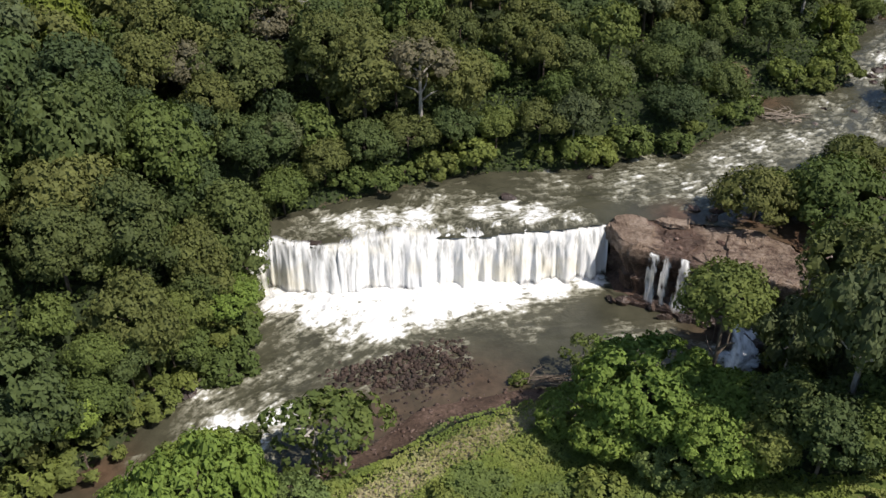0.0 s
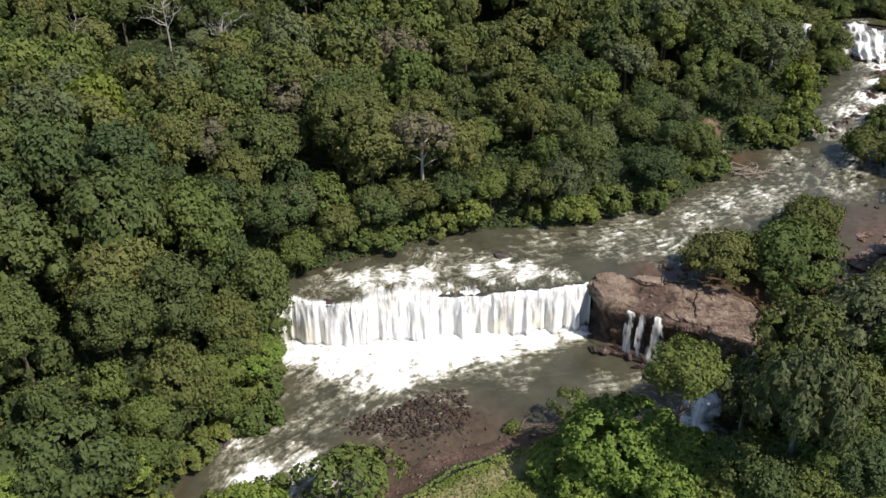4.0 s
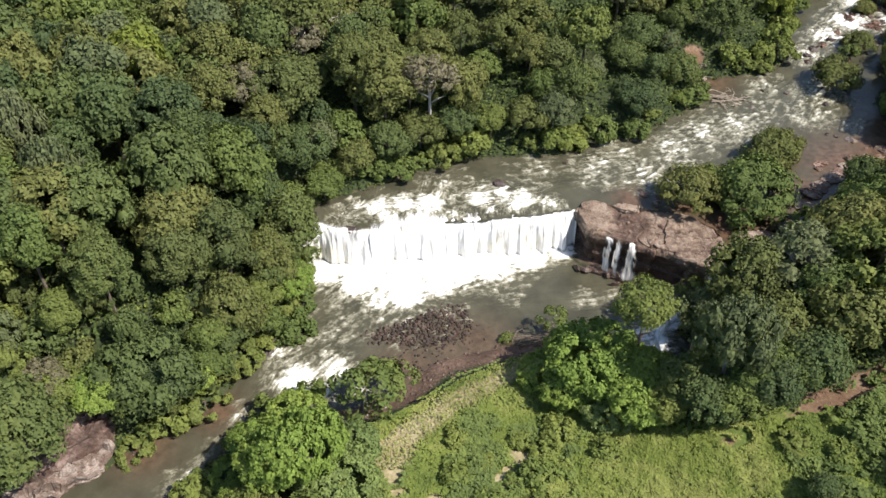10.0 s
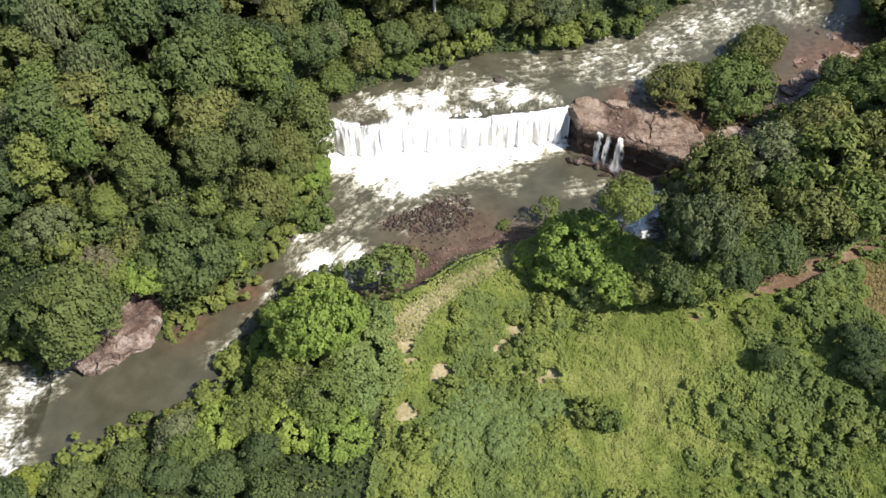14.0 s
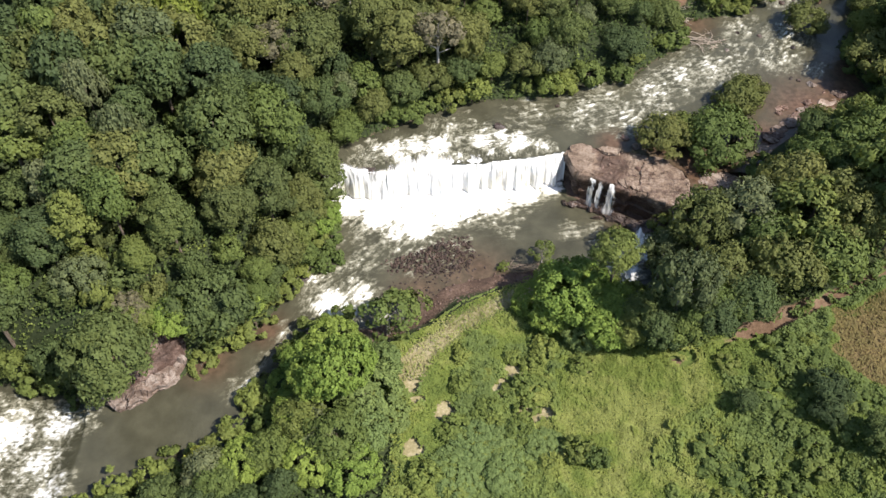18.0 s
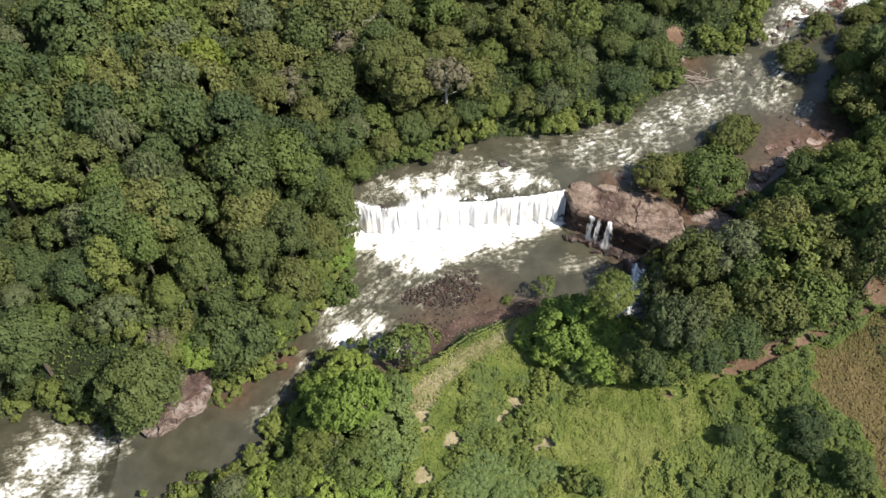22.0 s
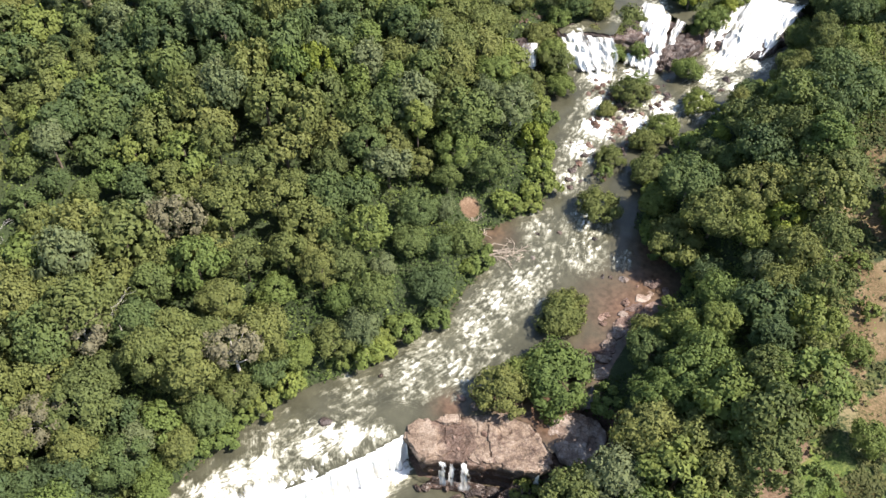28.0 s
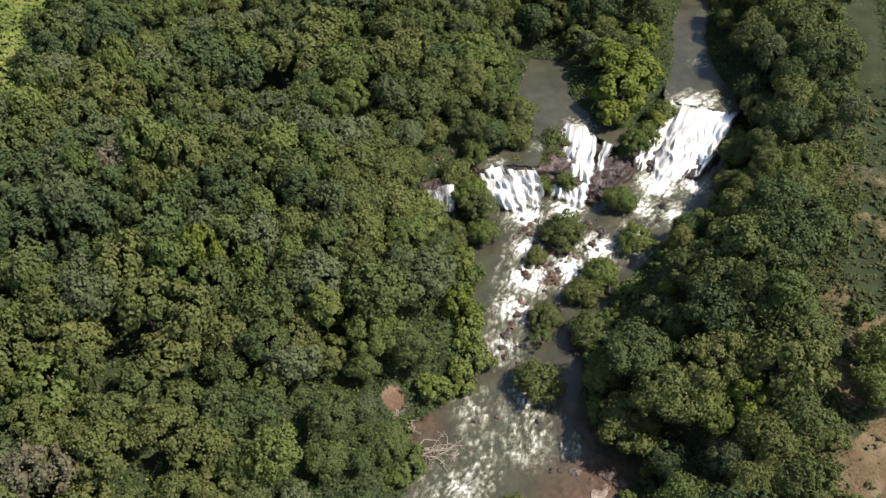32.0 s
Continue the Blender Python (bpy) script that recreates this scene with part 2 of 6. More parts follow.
def fall_mat():
    """White falling water in streaks, with wet rock behind the gaps."""
    k = Mat("falling_water")
    at = k.n("ShaderNodeAttribute")
    at.attribute_name = "thin"
    uv = k.n("ShaderNodeAttribute")
    uv.attribute_name = "run"
    wider = k.n("ShaderNodeMapping")
    wider.inputs["Scale"].default_value = (0.27, 0.6, 1.0)
    k.ln(uv.outputs["Vector"], wider.inputs["Vector"])
    streak = k.math("ADD", k.math("MULTIPLY", k.noise(1.0, 7, uv.outputs["Vector"], 0.66), 0.55), k.math("MULTIPLY", k.noise(1.0, 5, wider.outputs[0], 0.6), 0.45))
    a = k.ramp(k.math("SUBTRACT", streak, k.math("MULTIPLY", at.outputs["Fac"], 0.42)), [(0.04, (0, 0, 0)), (0.28, (0.5, 0.5, 0.5)), (0.47, (1, 1, 1))])
    lowdown = k.n("ShaderNodeAttribute")
    lowdown.attribute_name = "fallen"
    tone = k.ramp(streak, [(0.34, (0.34, 0.34, 0.31)), (0.47, (0.66, 0.66, 0.63)), (0.60, (0.76, 0.76, 0.74))])
    tone = k.mix(lowdown.outputs["Fac"], tone, (0.78, 0.78, 0.76))
    tone = k.mix(k.ramp(k.noise(0.22, 3), [(0.50, (0, 0, 0)), (0.68, (0.55, 0.55, 0.55))]), tone, (0.66, 0.60, 0.42))
    k.bump(streak, 0.35, 0.2)
    k.base(tone, 0.6, 0.2)
    tp = k.n("ShaderNodeBsdfTransparent")
    mx = k.n("ShaderNodeMixShader")
    k.ln(a, mx.inputs[0])
    k.ln(tp.outputs[0], mx.inputs[1])
    k.ln(k.b.outputs[0], mx.inputs[2])
    k.ln(mx.outputs[0], k.out.inputs[0])
    return k.m


WATER, FALLING = water_mat(), fall_mat()


def ground_mat():
    """Soil under trees, grass, red earth and shore stones, mixed by what the ground is."""
    k = Mat("ground")
    ats = {}
    for name in ("grass", "earth", "shore", "dry", "field", "road"):
        a = k.n("ShaderNodeAttribute")
        a.attribute_name = name
        ats[name] = a.outputs["Fac"]
    big, fine = k.noise(0.22, 5), k.noise(2.6, 8, None, 0.65)
    both = k.math("ADD", k.math("MULTIPLY", big, 0.5), k.math("MULTIPLY", fine, 0.5))

    def edge(a):
        return k.ramp(k.math("ADD", a, k.math("MULTIPLY", k.math("SUBTRACT", fine, 0.5), 0.7)), [(0.35, (0, 0, 0)), (0.65, (1, 1, 1))])
    c = k.ramp(both, [(0.35, (0.020, 0.030, 0.012)), (0.65, (0.045, 0.056, 0.024))])
    c = k.mix(edge(ats["grass"]), c, k.ramp(both, [(0.36, (0.050, 0.082, 0.020)), (0.5, (0.095, 0.128, 0.030)), (0.64, (0.180, 0.188, 0.058))]))
    c = k.mix(edge(ats["dry"]), c, k.ramp(both, [(0.36, (0.160, 0.140, 0.062)), (0.5, (0.250, 0.215, 0.115)), (0.64, (0.370, 0.320, 0.205))]))
    c = k.mix(edge(ats["field"]), c, k.ramp(both, [(0.36, (0.085, 0.062, 0.028)), (0.5, (0.140, 0.098, 0.048)), (0.64, (0.205, 0.150, 0.082))]))
    c = k.mix(edge(ats["earth"]), c, k.ramp(both, [(0.36, (0.092, 0.056, 0.034)), (0.5, (0.145, 0.094, 0.060)), (0.64, (0.225, 0.162, 0.108))]))
    c = k.mix(edge(ats["road"]), c, k.ramp(both, [(0.36, (0.066, 0.036, 0.022)), (0.5, (0.100, 0.056, 0.034)), (0.64, (0.150, 0.092, 0.058))]))
    c = k.mix(edge(ats["shore"]), c, k.ramp(both, [(0.36, (0.042, 0.029, 0.022)), (0.5, (0.088, 0.058, 0.042)), (0.64, (0.165, 0.112, 0.085))]))
    k.bump(both, 0.8, 0.3)
    return k.base(c, 0.92, 0.15)


GROUND = ground_mat()


# ---------------------------------------------------------------- noise and plan
def lattice(ix, iy, seed):
    h = (ix.astype(np.int64) * 374761393 + iy.astype(np.int64) * 668265263 + seed * 974634721) & 0x7FFFFFFF
    h = ((h ^ (h >> 13)) * 1274126177) & 0x7FFFFFFF
    return ((h ^ (h >> 16)) & 0xFFFF) / 65535.0


def vnoise(x, y, seed=0):
    ix, iy = np.floor(x), np.floor(y)
    fx, fy = x - ix, y - iy
    fx, fy = fx * fx * (3 - 2 * fx), fy * fy * (3 - 2 * fy)
    a, b = lattice(ix, iy, seed), lattice(ix + 1, iy, seed)
    c, d = lattice(ix, iy + 1, seed), lattice(ix + 1, iy + 1, seed)
    return (a * (1 - fx) + b * fx) * (1 - fy) + (c * (1 - fx) + d * fx) * fy


def fbm(x, y, seed=0, octaves=4):
    s, amp, tot = 0.0, 1.0, 0.0
    for i in range(octaves):
        s = s + amp * vnoise(x * 2 ** i + 17.3 * i, y * 2 ** i - 9.1 * i, seed + i)
        tot += amp
        amp *= 0.55
    return s / tot


def smooth(a, b, x):
    t = np.clip((x - a) / (b - a), 0, 1)
    return t * t * (3 - 2 * t)


def poly_dist(poly, x, y):
    """Signed distance to a polygon's edge: negative inside."""
    p = np.array(poly, float)
    q = np.roll(p, -1, 0)
    best = np.full(x.shape, 1e9)
    inside = np.zeros(x.shape, bool)
    for (ax, ay), (bx, by) in zip(p, q):
        ex, ey = bx - ax, by - ay
        t = np.clip(((x - ax) * ex + (y - ay) * ey) / (ex * ex + ey * ey + 1e-12), 0, 1)
        best = np.minimum(best, np.hypot(x - ax - t * ex, y - ay - t * ey))
        with np.errstate(divide="ignore", invalid="ignore"):
            cross = ((ay > y) != (by > y)) & (x < (bx - ax) * (y - ay) / (by - ay + 1e-12) + ax)
        inside ^= cross
    return np.where(inside, -best, best)


def along(line, x, y):
    """Distance run along a polyline at its nearest point, the offset to its side, and the index (with its fraction) there."""
    p = np.array(line, float)[:, :2]
    best, run, side, idx = np.full(x.shape, 1e9), np.zeros(x.shape), np.zeros(x.shape), np.zeros(x.shape)
    total = 0.0
    for i in range(len(p) - 1):
        e = p[i + 1] - p[i]
        ln = float(np.hypot(*e))
        t = np.clip(((x - p[i][0]) * e[0] + (y - p[i][1]) * e[1]) / ln ** 2, 0, 1)
        dx, dy = x - p[i][0] - t * e[0], y - p[i][1] - t * e[1]
        d = np.hypot(dx, dy)
        near = d < best
        best = np.where(near, d, best)
        run = np.where(near, total + t * ln, run)
        side = np.where(near, (e[0] * dy - e[1] * dx) / ln, side)
        idx = np.where(near, i + t, idx)
        total += ln
    return run, side, idx


LIP = [(-22.3, 0.4), (-21.7, -1.2), (-18.1, -3.4), (-12.0, -3.6), (-10.0, -1.3), (-1.8, -2.2), (6.4, -1.9), (12.7, -1.4), (18.6, -0.4)]
LOWER = [(-78, -36), (-58, -42.5), (-55, -45), (-46, -40), (-43, -36), (-37, -33.5), (-33.5, -30), (-30.5, -25), (-28, -20), (-24.5, -17), (-23.5, -10), (-23.5, -1),
         *LIP[1:], (19.5, -5.5), (28, -10), (34, -14), (33, -20), (31, -27), (26, -29), (20, -25.5), (14.8, -22), (5.9, -22.8), (-4, -25), (-9, -30), (-15, -32.5), (-25.7, -33.5), (-30, -38),
         (-33, -44.6), (-35.2, -49.2), (-38.2, -52.7), (-43, -54.3), (-47.6, -56.6), (-54, -59.5), (-66, -62), (-90, -70), (-96, -44)]
UPPER = [*LIP[::-1], (-22, 2.5), (-15, 6), (-8.4, 9), (-1, 12.2), (5.2, 14), (18.3, 14), (23, 17), (33.5, 17.5), (38, 21.5), (45.5, 26), (48, 34), (55, 35), (61, 35), (65.5, 39),
         (68, 45), (71, 52), (75, 60), (73.5, 66), (72, 71.5), (73, 75), (80, 74.5), (79, 69.5), (80, 64), (83, 66.5), (84.5, 72), (85, 76), (97, 72), (104, 78), (110, 80), (115, 69), (118, 66), (128, 73), (135, 74.5), (146, 64), (131, 52), (121, 45),
         (108, 43), (99, 40), (88, 35), (81, 28), (76.5, 24), (77, 16), (79, 8), (71, 4.5), (62, 1), (56, -3), (51.5, -8), (46, -7.4), (42.6, -7.2), (41.0, -12.5), (39.9, -12.5), (39.4, -7.0), (36, -3.6), (33, -2.2), (28, -0.8), (24.5, 0.2), (20, 1)]
POOL = [(85.9, 75.6), (92, 74.2), (96.6, 70.8), (103, 76.4), (110.5, 79.8), (113, 73), (115, 68), (120, 67.2), (128, 71.5), (135, 74.2), (139, 69.6), (145.5, 63.8), (149, 70), (152, 80),
        (158, 90), (172, 104), (167, 109), (154, 98), (146, 88), (133, 74.5), (124, 70.2), (117.5, 72), (115.8, 79), (117, 88), (124, 98), (116, 104), (108, 96), (103.5, 89), (100.5, 82), (92, 77.5), (86, 77)]
# midstream of the upper river from the fall upwards: x, y, water level
FLOW = [(-2, -2, 6.0), (-1, 4, 6.3), (14, 7.5, 6.45), (30, 9, 6.8), (44, 14, 7.4), (56, 20, 7.9), (66, 30, 8.4), (74, 40, 9.6), (84, 48, 10.8), (96, 58, 11.9), (108, 60, 12.3), (128, 64, 12.8)]
# and of the lower river, downwards
DOWN = [(10, -10, 0), (-8, -12, 0), (-24, -24, -0.1), (-36, -41, -0.4), (-50, -50, -0.6), (-59, -52, -0.7), (-63, -51.5, -2.6), (-72, -49, -5.0), (-95, -50, -6.0)]
# lie of the land: x, y, height
LAND = [(10, -25, 1.4), (7.4, -30.8, 4.2), (16, -31, 4.5), (-5.3, -50.4, 4.4), (6.5, -52.4, 5.6), (-9.4, -46.4, 3.8), (-13.5, -36, 2.2), (-22, -44, 3.4), (-30, -58, 3.5), (-45, -66, 2.5),
        (-12, -66, 6), (15, -62, 8), (32, -60, 11), (44, -45, 13.5), (33, -45, 11), (52, -46, 15), (60, -62, 17), (65, -32, 18), (80, -28, 19.5), (100, -14, 20.5), (114, 6, 21.5), (150, 30, 22.5),
        (185, 65, 23), (38, -28, 9), (50, -20, 11.5), (62, -10, 11.5), (85, -4, 15), (95, 12, 16), (110, 28, 17.5), (135, 44, 19), (160, 62, 20.5), (190, 100, 22), (44, -34, 11),
        (-30, -5, 9), (-40, -17, 13), (-52, -28, 10), (-66, -30, 8), (-80, -20, 14), (-32, 14, 13), (-60, 20, 17), (-3, 20, 10), (-18, 30, 15), (20, 30, 12), (34, 36, 12.5), (46, 44, 11), (4, 64, 17),
        (40, 62, 16), (62, 66, 16.5), (70, 84, 18), (60, 110, 21), (10, 110, 22), (-50, 70, 21), (-95, 60, 22), (20, 150, 24), (100, 130, 20), (140, 105, 19.5), (150, 140, 22), (-100, 0, 17), (118, 76, 18.6)]


def water_level(x, y):
    """Water level by reach: lower river, upper river, upper pool."""
    out = []
    for line in (DOWN, FLOW):
        _, _, idx = along(line, x, y)
        out.append(np.interp(idx, np.arange(len(line)), [p[2] for p in line]))
    out.append(np.full(x.shape, 17.4))
    return out


TRACK = [(200, 84), (182, 63.5), (155, 35), (128, 13), (114, 2), (104, -10), (100.3, -16.1), (90.6, -27.8), (81.5, -38.7), (74, -48), (81.5, -38.7), (90.6, -27.8), (78, -32), (66, -34), (58, -37), (51, -40), (44, -42.6), (36, -44.6), (28, -47)]
ROAD = [(170, 10), (150, 1), (128, -8), (113.6, -12.2), (107.5, -13.2), (100.8, -16.6), (95.5, -22.5), (90.2, -28.6), (81, -40), (74, -50)]
DRY_FIELD = [(50, -43), (60, -39), (72, -40), (84, -60), (60, -84), (53, -66)]
GRASS = [(15.5, -24), (8, -26.5), (0, -31), (-7, -35), (-13, -39), (-15, -47), (-12, -56), (-16, -78), (-50, -170), (120, -170), (112, -30), (130, 0), (118, 4), (104, -8), (90, -22), (64, -34), (44, -43), (28, -45.5), (18, -41), (12, -36), (11, -30)]
FOOTPATH = [(14, -26.5), (8.3, -28.6), (3.8, -31.2), (-2, -34.6), (-7.8, -39.2), (-10.6, -43.2)]
SPOTS = [(-10.0, -46.2, 1.5), (-9.2, -48.0, 1.4), (-5.4, -50.6, 2.0), (-10.2, -56.0, 1.9), (6.2, -51.2, 1.8), (6.9, -52.6, 1.5), (5.4, -44.8, 2.0), (3.3, -47.4, 1.7), (15.4, -45.0, 1.6), (9.0, -52.2, 1.3), (65, -33, 4.0), (70, -30, 3.0), (47.5, 39.0, 2.4)]
BANK_ROCK = [(-57.5, -43.6), (-54.5, -46.0), (-50, -43.6), (-46.2, -40.6), (-44.6, -37.4), (-47, -35.6), (-52, -37.6), (-56, -40.0)]
PLATEAU = [(18.5, -5.5), (19, 0.5), (22.5, 1.5), (27, -1), (32, -2), (38.5, -5.5), (48.4, -8.5), (50, -12), (47, -16.5), (43, -16), (38, -14), (30.5, -12), (27, -9.8)]
SHORE_OPEN = [(20, -21), (-4, -22), (-20, -31), (-16, -38), (-13, -39), (-7, -35), (0, -31), (8, -26.5), (15, -24)]
SEEN = [(-88, -70), (58, -78), (84, -48), (118, -20), (214, 75), (200, 110), (12, 196), (-38, 138), (-110, 108), (-108, 30)]


def land(x, y):
    """Height of the ground."""
    num, den = np.zeros(x.shape), np.zeros(x.shape)
    for px, py, pz in LAND:
        d2 = (x - px) ** 2 + (y - py) ** 2
        w = np.exp(-d2 / (2 * 11.0 ** 2)) + 2e-3 / (1 + d2 / 900.0)
        num += w * pz
        den += w
    h = num / den + 1.4 * (fbm(x / 9, y / 9, 5) - 0.5)
    lv = water_level(x, y)
    for poly, z, reach in ((POOL, lv[2], 7.0), (UPPER, lv[1], 8.0), (LOWER, lv[0], 8.5)):
        d = poly_dist(poly, x, y)
        bank = z + 0.25 + 0.5 * fbm(x / 3, y / 3, 8)
        h = bank + (h - bank) * smooth(0.3, reach, d)
        h = np.where(d < 0.3, z - 0.9 + 1.15 * smooth(-1.2, 0.3, d), h)
    # the rock ledges stand clear of the soil
    for poly, top in ((PLATEAU, 5.2), (BANK_ROCK, 0.6)):
        d = poly_dist(poly, x, y)
        h = np.minimum(h, top + np.maximum(d - 0.6, 0) * 1.5)
    return h


def mesh_from(name, verts, faces, mat, smooth_faces=True):
    me = bpy.data.meshes.new(name)
    me.from_pydata(verts.tolist() if hasattr(verts, "tolist") else verts, [], faces.tolist() if hasattr(faces, "tolist") else faces)
    me.materials.append(mat)
    if smooth_faces:
        me.polygons.foreach_set("use_smooth", np.ones(len(me.polygons), bool))
    return me


def attr(me, name, values):
    a = me.attributes.new(name, "FLOAT", "POINT")
    a.data.foreach_set("value", np.asarray(values, np.float32).ravel())


def part(name, me, parent, label=""):
    ob = new(name, me)
    ob.parent = parent
    if label:
        tagged(ob, label)
    return ob


def grid_faces(nx, ny):
    i = np.arange(nx * ny).reshape(ny, nx)
    return np.stack([i[:-1, :-1], i[:-1, 1:], i[1:, 1:], i[1:, :-1]], -1).reshape(-1, 4)


# ---------------------------------------------------------------- ground
far = np.array([3000, 1800, 1000, 600, 380, 260, 180, 120, 80, 50, 30, 18, 10, 5.0])
gx = np.concatenate([-110 - far, np.arange(-110, 216, 1.1), 216 + far[::-1]])
gy = np.concatenate([-80 - far, np.arange(-80, 190, 1.1), 190 + far[::-1]])
GX, GY = np.meshgrid(gx, gy)
GZ = land(GX, GY)
ground_me = mesh_from("ground", np.stack([GX, GY, GZ], -1).reshape(-1, 3), grid_faces(len(gx), len(gy)), GROUND)


def line_dist(line, x, y):
    best = np.full(x.shape, 1e9)
    p = np.array(line, float)
    for a, b in zip(p[:-1], p[1:]):
        e = b - a
        t = np.clip(((x - a[0]) * e[0] + (y - a[1]) * e[1]) / (e @ e), 0, 1)
        best = np.minimum(best, np.hypot(x - a[0] - t * e[0], y - a[1] - t * e[1]))
    return best


wander = 3.2 * (fbm(GX / 3, GY / 3, 301, 3) - 0.5) + 5.0 * (fbm(GX / 11, GY / 11, 303, 2) - 0.5)
half = np.interp(GX, [30, 58, 72, 90, 120, 160], [0.8, 1.1, 1.6, 1.8, 1.8, 1.4])
earth = 1 - smooth(half * 0.6, half * 1.5 + 0.6, line_dist(TRACK, GX, GY) + wander)
# bare, trodden land between the track and the trees
verge_side = along(ROAD, GX, GY)[1]
trodden = np.interp(GX, [70, 84, 134, 165], [0.0, 1.0, 1.0, 0.45]) * (1 - smooth(6.0, 11.0, line_dist(TRACK, GX, GY) + wander)) * ((verge_side < 2) | (GX > 130)) * smooth(0.40, 0.52, fbm(GX / 5, GY / 5, 311, 3))
earth = np.maximum(earth * np.interp(GX, [62, 74], [1.0, 0.0]), 0.42 * trodden)
strip = 0.75 * (1 - smooth(0.6, 3.4, line_dist(FOOTPATH, GX, GY) + 0.6 * wander))
for sx, sy, sr in SPOTS:
    spot = 1 - smooth(0.4 * sr, 1.3 * sr, np.hypot(GX - sx, GY - sy) + 0.25 * wander)
    if sx > 40:
        earth = np.maximum(earth, spot)
    else:
        strip = np.maximum(strip, spot)
low_d = poly_dist(LOWER, GX, GY)
shore = np.where(poly_dist(SHORE_OPEN, GX, GY) < 2, 1 - smooth(1.5, 5.0, low_d), 0.45 * (1 - smooth(0.1, 0.9, low_d))) * (GZ < 3.0)
shore = np.maximum(shore, 0.5 * (1 - smooth(0.1, 0.8, poly_dist(UPPER, GX, GY))))
shore = np.maximum(shore, 1 - smooth(2.0, 4.0, poly_dist(PLATEAU, GX, GY)))
attr(ground_me, "earth", earth)
attr(ground_me, "shore", shore)
attr(ground_me, "grass", (1 - smooth(-1.0, 1.5, poly_dist(GRASS, GX, GY))) * np.where((verge_side > 2.5) & (GX > 78), 0.5, np.interp(GX, [62, 78], [1.0, 0.42])))
attr(ground_me, "road", 0.9 * (1 - smooth(0.5, 1.8, line_dist(ROAD, GX, GY) + 0.3 * wander)))
attr(ground_me, "dry", np.maximum(strip, 0.72 * trodden * smooth(0.45, 0.60, fbm(GX / 3, GY / 3, 317, 3))))
attr(ground_me, "field", np.maximum(0.62 * trodden, 1 - smooth(-2.0, 2.0, poly_dist(DRY_FIELD, GX, GY) + 1.6 * wander)))
tagged(new("ground", ground_me), "uneven ground of dark soil, grass and red earth beside the river", "ground", kind="structure")


def ground_at(x, y):
    return float(land(np.array([float(x)]), np.array([float(y)]))[0])


# ---------------------------------------------------------------- river
def river(name, poly, which, step, zones, label, shallow=()):
    """A reach of the river: waves and foam grow where it runs rough. zones: x, y, radius, roughness."""
    p = np.array(poly)
    xs, ys = np.arange(p[:, 0].min() - 1.5, p[:, 0].max() + 1.5, step), np.arange(p[:, 1].min() - 1.5, p[:, 1].max() + 1.5, step)
    X, Y = np.meshgrid(xs, ys)
    keep = poly_dist(poly, X, Y) < 0.55
    Z = water_level(X, Y)[which]
    run, side, _ = along((DOWN, FLOW, FLOW)[which], X, Y)
    rough = np.full(X.shape, 0.05)
    for zx, zy, zr, zs in zones:
        rough = np.maximum(rough, zs * np.exp(-((X - zx) ** 2 + (Y - zy) ** 2) / zr ** 2))
    wob = 1.6 * (fbm(X / 4, Y / 4, 21) - 0.5)
    if which == 1:
        to_lip = 1 - smooth(2.0, 6.5, line_dist(LIP, X, Y))
        run, side = run * (1 - to_lip) + (Y + 4) * to_lip, side * (1 - to_lip) + X * to_lip
    ridge = 1 - np.abs(2 * fbm(run / 2.6 + 2 * wob, side / 0.95 + wob, 31, 4) - 1)
    lump = fbm(run / 1.5 + wob, side / 0.7 - wob, 41, 5)
    foam = smooth(-0.06, 0.24, ridge * 0.5 + lump * 0.5 - (1.13 - 0.60 * np.clip(rough, 0, 1.7)))
    # crests: each stands against the flow and trails foam downstream
    line = (DOWN, FLOW, FLOW)[which]
    sense = 1.0 if which == 0 else -1.0
    r = np.random.default_rng(100 + which)
    lx, ly = np.array([p_[0] for p_ in line], float), np.array([p_[1] for p_ in line], float)
    crest = np.zeros(X.shape)
    jj, ii = np.nonzero(keep & (rough > 0.3))
    chance = rough[jj, ii] ** 2
    n_crest = int(chance.sum() * step * step * 2.1)
    pick = r.choice(len(jj), n_crest, p=chance / chance.sum()) if n_crest else []
    _, _, idx_all = along(line, X[jj, ii], Y[jj, ii]) if n_crest else (0, 0, 0)
    reach = int(5.2 / step)
    for q in pick:
        j, i = jj[q], ii[q]
        k = min(int(idx_all[q]), len(line) - 2)
        an = math.atan2((ly[k + 1] - ly[k]) * sense, (lx[k + 1] - lx[k]) * sense) + r.normal(0, 0.45)
        sl = (slice(max(0, j - reach), j + reach), slice(max(0, i - reach), i + reach))
        dx, dy = X[sl] - X[j, i], Y[sl] - Y[j, i]
        s_, n_ = dx * math.cos(an) + dy * math.sin(an), -dx * math.sin(an) + dy * math.cos(an)
        wid, lng, strength = r.uniform(0.25, 0.95), r.uniform(0.35, 1.7), r.uniform(0.35, 0.95) * min(1.0, 0.55 + 0.5 * rough[j, i])
        s_ = s_ - 0.45 * n_ * n_ / wid + 1.6 * (lump[sl] - 0.5)
        n_ = n_ + 1.2 * (ridge[sl] - 0.7)
        c = strength * np.exp(-(n_ / (wid + 0.16 * np.maximum(s_, 0))) ** 2) * smooth(-0.35, 0.12, s_) * np.exp(-np.maximum(s_, 0) / lng)
        crest[sl] = np.maximum(crest[sl], c)
    foam = np.clip(np.maximum(foam, crest), 0, 1.2)
    Z = Z + np.clip(rough, 0, 1) * (0.45 * (lump - 0.45) + 0.2 * (ridge - 0.6)) + 0.2 * crest + 0.05 * (fbm(X / 1.5, Y / 1.5, 51) - 0.5)
